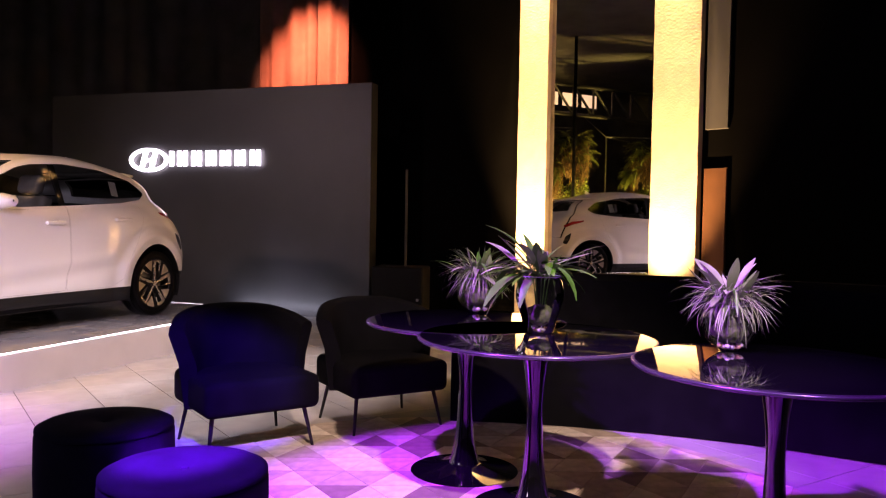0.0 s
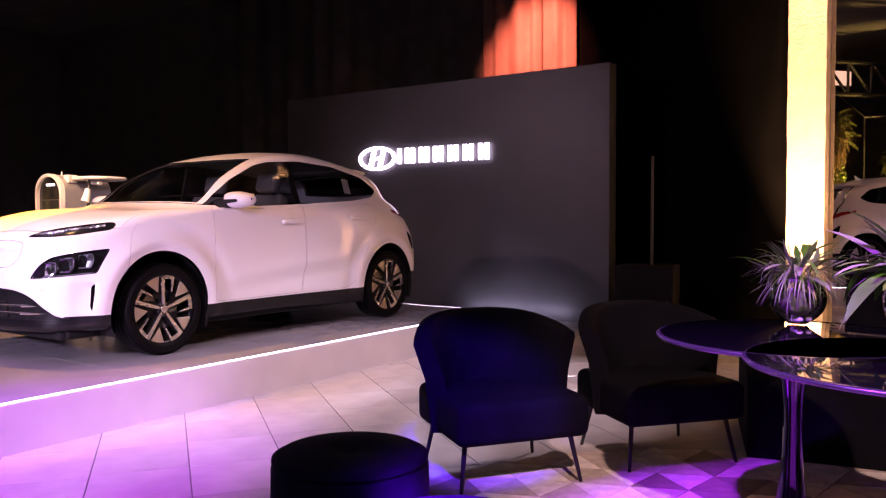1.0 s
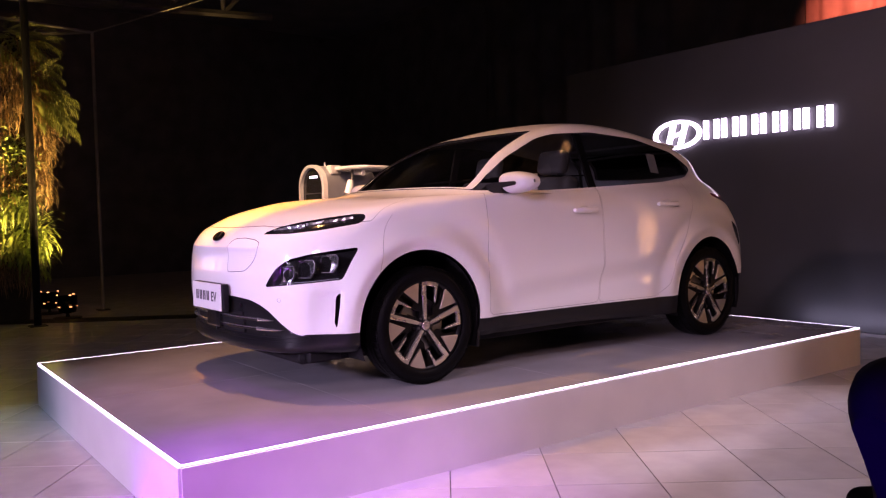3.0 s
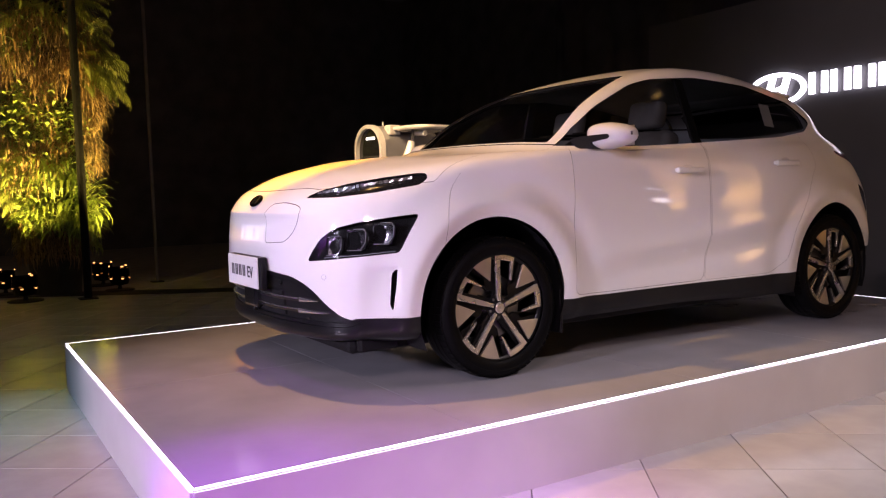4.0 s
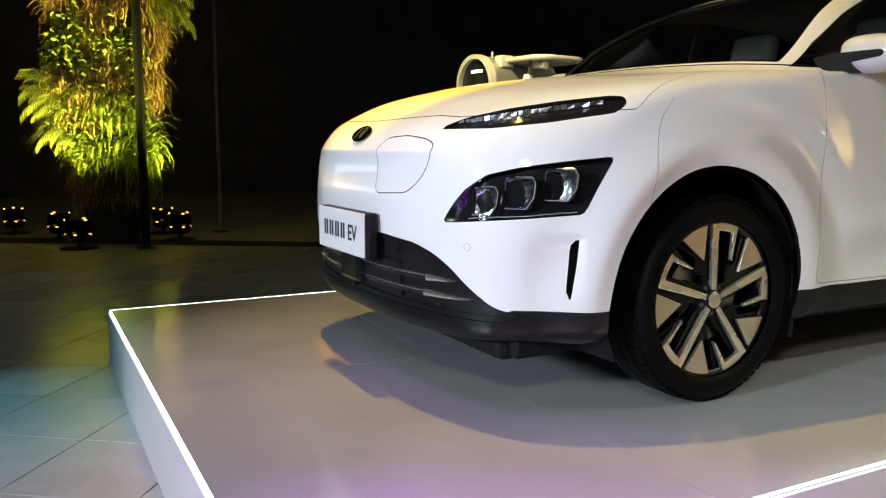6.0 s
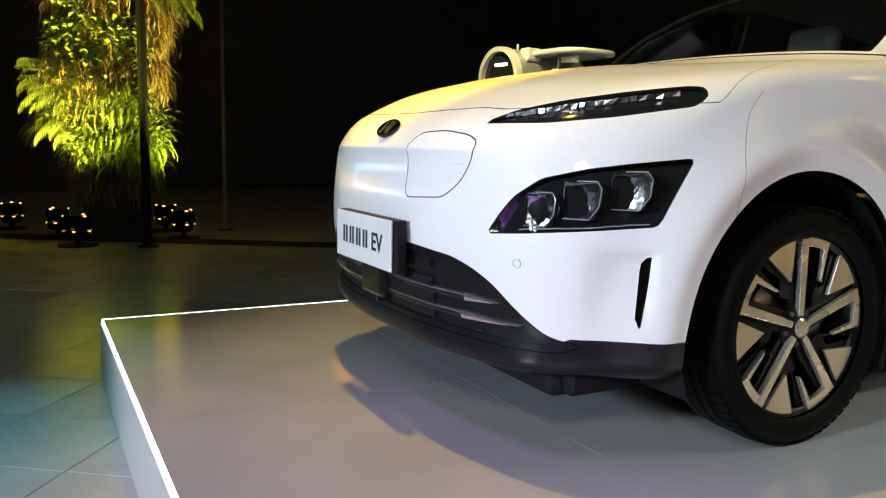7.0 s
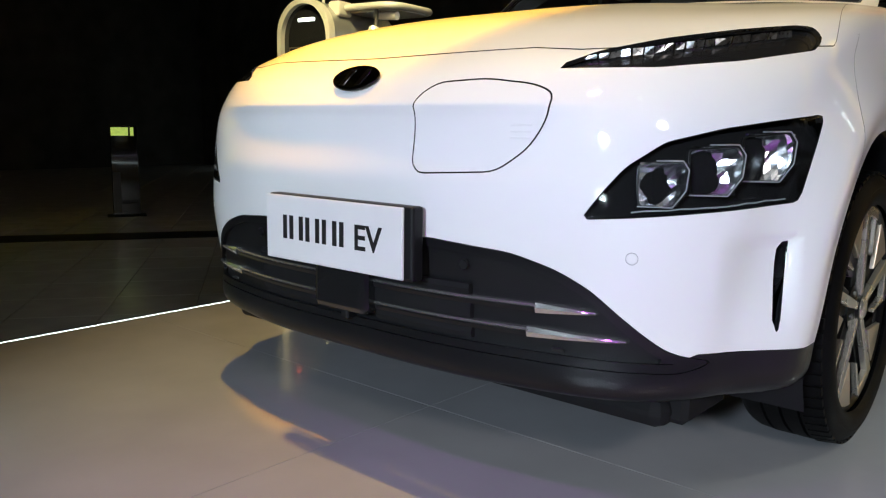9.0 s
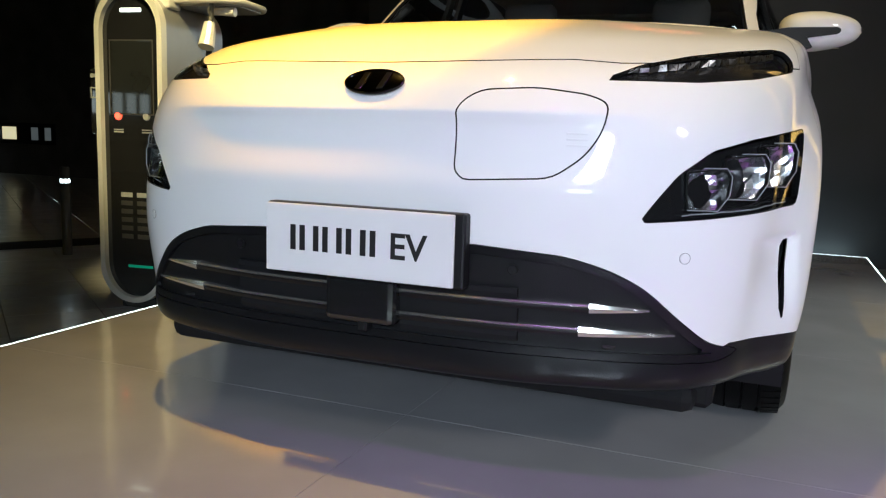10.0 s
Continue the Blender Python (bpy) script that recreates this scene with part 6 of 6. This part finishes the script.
# mirrors, handles, spoiler, fin
for sd in (1, -1):
    bm = bmesh.new()
    bmesh.ops.create_uvsphere(bm, u_segments=28, v_segments=16, radius=1)
    for v in bm.verts:
        c = v.co
        c.x, c.y, c.z = (math.copysign(abs(k) ** e, k) for k, e in ((c.x, 0.62), (c.y, 0.8), (c.z, 0.60)))
        out = c.x * sd
        c.z = c.z * (0.065 - 0.012 * max(0, out)) + (0.010 * out if c.z < 0 else -0.010 * max(0, out))
        c.x *= 0.130
        c.y *= 0.112 if c.y < 0 else 0.050
    bm.transform(T((sd * 0.915, 0.70, 1.140)) @ Rz(sd * 14))
    mir = smooth(part("door_mirror", bm, M_PAINT, car, "white door mirror with black foot"), 60)
    blade = [(-0.195, -0.011), (-0.126, 0.000), (0.032, 0.003), (0.042, -0.008), (0.032, -0.020), (-0.066, -0.033), (-0.045, -0.066), (-0.116, -0.066), (-0.181, -0.045)]
    foot = bmesh.new()
    front = [foot.verts.new((sd * x, -0.119 + 0.25 * max(0, abs(x + 0.02) - 0.05) ** 1.5, z)) for x, z in blade]
    back = [foot.verts.new((sd * x, -0.02, z)) for x, z in blade]
    foot.faces.new(front)
    foot.faces.new(back[::-1])
    for k in range(len(blade)):
        j = (k + 1) % len(blade)
        foot.faces.new((front[j], front[k], back[k], back[j]))
    bmesh.ops.recalc_face_normals(foot, faces=foot.faces[:])
    bmesh.ops.bevel(foot, geom=foot.edges[:], offset=0.003, segments=2, affect="EDGES", clamp_overlap=True)
    smooth(part("mirror_foot", moved(foot, Rz(sd * 14), T((sd * 0.915, 0.70, 1.140))), M_TRIM, mir, "black blade-shaped mirror foot"), 40)
    part("mirror_lens", moved(box(-0.09, -0.002, -0.05, 0.09, 0.002, 0.05, 0.002, 1), Rz(sd * 14), T((sd * 0.903, 0.747, 1.140))), M_MIRROR, mir)
    part("side_repeater", moved(box(-0.006, -0.020, -0.010, 0.006, 0.020, 0.010, 0.003, 1), Rz(sd * 30), T((sd * 1.038, 0.70, 1.142))), M_LENS, mir)
    for yy, zz in ((1.27, 0.962), (2.07, 0.995)):
        P = full_skin["P"]
        k = int(np.argmin((P[:, 1] - yy) ** 2 + (P[:, 2] - zz) ** 2))
        hx = P[k, 0]
        hd = smooth(part("door_handle", moved(box(-0.012, -0.105, -0.016, 0.012, 0.105, 0.016, 0.010, 3), T((sd * (hx + 0.022), yy, zz))), M_PAINT, car, "white door handle"), 60)
        for oy in (-0.085, 0.085):
            part("handle_post", box(sd * (hx + 0.004) - 0.014, yy + oy - 0.012, zz - 0.010, sd * (hx + 0.004) + 0.014, yy + oy + 0.012, zz + 0.010, 0.003, 1), M_PAINT, hd)
        part("handle_cup", moved(lathe([(0, -0.004), (0.03, -0.003), (0.036, 0.0015)], 20), Matrix.Diagonal((1, 1.6, 1, 1)), Ry(90 * sd), T((sd * (hx + 0.0015), yy, zz - 0.006))), M_PAINT, hd)
    k = 0
sp = rounded([(-0.56, 2.46), (-0.50, 2.42), (0.50, 2.42), (0.56, 2.46), (0.53, 2.66), (0.40, 2.765), (0, 2.80), (-0.40, 2.765), (-0.53, 2.66)], 0.04)
smooth(part("roof_spoiler", moved(extrude_outline(sp, 0.022, "z", 0.007), Rx(-4), T((0, 0.02, 1.622))), M_PAINT, car, "white roof spoiler"), 40)
fin = bmesh.new()
bmesh.ops.create_cone(fin, segments=16, radius1=0.06, radius2=0.008, depth=0.075, cap_ends=True)
for v in fin.verts:
    v.co.x *= 0.35
    v.co.y += (v.co.z + 0.0375) * 0.9
smooth(part("antenna_fin", moved(fin, T((0, 2.22, 1.59))), M_PAINT, car), 60)

# dark posts between the side panes
for sd in (1, -1):
    sel = (np.abs(full_skin["P"][:, 1] - 1.435) < 0.06) & (full_skin["P"][:, 2] > 1.06) & (full_skin["P"][:, 2] < 1.52) & (full_skin["P"][:, 0] > 0.4)
    col = full_skin["P"][sel][np.argsort(full_skin["P"][sel][:, 2])]
    bm = bmesh.new()
    rows = []
    for k in range(9):
        z = 1.10 + 0.385 * k / 8
        i = np.argsort(np.abs(col[:, 2] - z))[:3]
        x = col[i, 0].mean() - 0.022
        y = 1.445 - 0.012 * k / 8
        rows.append([bm.verts.new((sd * (x + a), y + b, z)) for a, b in ((0, -0.03), (0, 0.03), (-0.02, 0.03), (-0.02, -0.03))])
    for a, b in zip(rows, rows[1:]):
        for j in range(4):
            bm.faces.new((a[j], a[(j + 1) % 4], b[(j + 1) % 4], b[j]))
    bm.faces.new(rows[0])
    bm.faces.new(rows[-1][::-1])
    bmesh.ops.recalc_face_normals(bm, faces=bm.faces[:])
    part("window_post", bm, M_INK, car, "black post between side panes")

# cabin
part("dashboard", box(-0.66, 0.42, 0.80, 0.66, 0.86, 1.055, 0.06, 3), M_CABIN, car, "dark dashboard")
part("cabin_floor", box(-0.70, 0.40, 0.30, 0.70, 2.5, 0.36), M_CABIN, car)
part("rear_bench", box(-0.62, 1.98, 0.36, 0.62, 2.12, 1.10, 0.05, 2), M_CABIN, car)
part("bulkhead", box(-0.70, 0.30, 0.30, 0.70, 0.42, 1.02), M_CABIN, car)
part("load_cover", box(-0.62, 2.12, 0.95, 0.62, 2.75, 0.98), M_CABIN, car)
for sx in (-0.36, 0.36):
    seat = smooth(part("front_seat", moved(soft_block(0.50, 0.14, 0.62, 0.05), Rx(-14), T((sx, 1.33, 0.60))), M_SEAT, car, "pale grey front seat"), 60)
    smooth(part("seat_cushion", moved(soft_block(0.50, 0.50, 0.16, 0.05), T((sx, 1.10, 0.48))), M_SEAT, seat), 60)
    smooth(part("headrest", moved(soft_block(0.26, 0.10, 0.17, 0.04), Rx(-14), T((sx, 1.49, 1.225))), M_SEAT, seat), 60)
    for xx in (-0.06, 0.06):
        part("headrest_post", tube([(sx + xx, 1.47, 1.18), (sx + xx, 1.49, 1.24)], 0.007, 6), M_STEEL, seat)
bm = bmesh.new()
torus = [(0.185 + 0.016 * math.cos(t), 0.016 * math.sin(t)) for t in np.linspace(0, 2 * math.pi, 9)[:-1]]
sw = lathe(torus + torus[:1], 32)
bm.free()
part("steering_wheel", moved(sw, Rx(65), T((0.36, 0.88, 0.98))), M_CABIN, car)
# paper on the rear pane
sk = moved(box(-0.0015, -0.045, -0.075, 0.0015, 0.045, 0.075), Ry(-22), Rx(-6), T((0.722, 2.158, 1.292)))
part("window_sticker", sk, M_STICK, car, "white paper sticker behind glass")

# ---- floor tiles ----
TILE, TA = 0.476, math.radians(-36.3)
U, V = Vector((math.cos(TA), math.sin(TA))), Vector((-math.sin(TA), math.cos(TA)))
U0, V0 = 1.122, 0.632
tile_me = bpy.data.meshes.new("tile")
g, bv = TILE / 2 - 0.0022, TILE / 2 - 0.0040
tile_me.from_pydata([(a * g, b * g, z) for z in (-0.008, -0.0015) for a, b in ((-1, -1), (1, -1), (1, 1), (-1, 1))] + [(a * bv, b * bv, 0) for a, b in ((-1, -1), (1, -1), (1, 1), (-1, 1))], [],
                    [(8, 9, 10, 11)] + [(k, (k + 1) % 4, 4 + (k + 1) % 4, 4 + k) for k in range(4)] + [(4 + k, 4 + (k + 1) % 4, 8 + (k + 1) % 4, 8 + k) for k in range(4)])
tile_me.materials.append(M_TILE)
near, far = [], []
for i in range(-40, 40):
    for j in range(-40, 40):
        c = U * (U0 + (i + 0.5) * TILE) + V * (V0 + (j + 0.5) * TILE)
        if not (HX0 + 0.4 < c.x < HX1 - 0.4 and HY0 + 0.4 < c.y < HY1 - 0.4):
            continue
        if SX0 + 0.35 < c.x < SX1 - 0.35 and SY0 + 0.35 < c.y < SY1 - 0.35:
            continue
        (near if len(near) < 300 and ((1.0 < c.x < 5.4 and -3.2 < c.y < 4.8) or (-5.2 < c.x < -1.2 and -2.9 < c.y < 1.6)) else far).append(c)
for c in near:
    ob = new("tile", tile_me)
    ob.parent = floor
    ob.matrix_basis = Matrix.Translation((c.x, c.y, 0)) @ Matrix.Rotation(TA, 4, "Z")
vs, fs = [], []
for c in far:
    m = Matrix.Translation((c.x, c.y, 0)) @ Matrix.Rotation(TA, 4, "Z")
    b0 = len(vs)
    vs += [tuple(m @ v.co) for v in tile_me.vertices]
    fs += [tuple(b0 + k for k in p.vertices) for p in tile_me.polygons]
tagged(part("tile_field", (vs, [], fs), M_TILE, floor), kind="stuff")
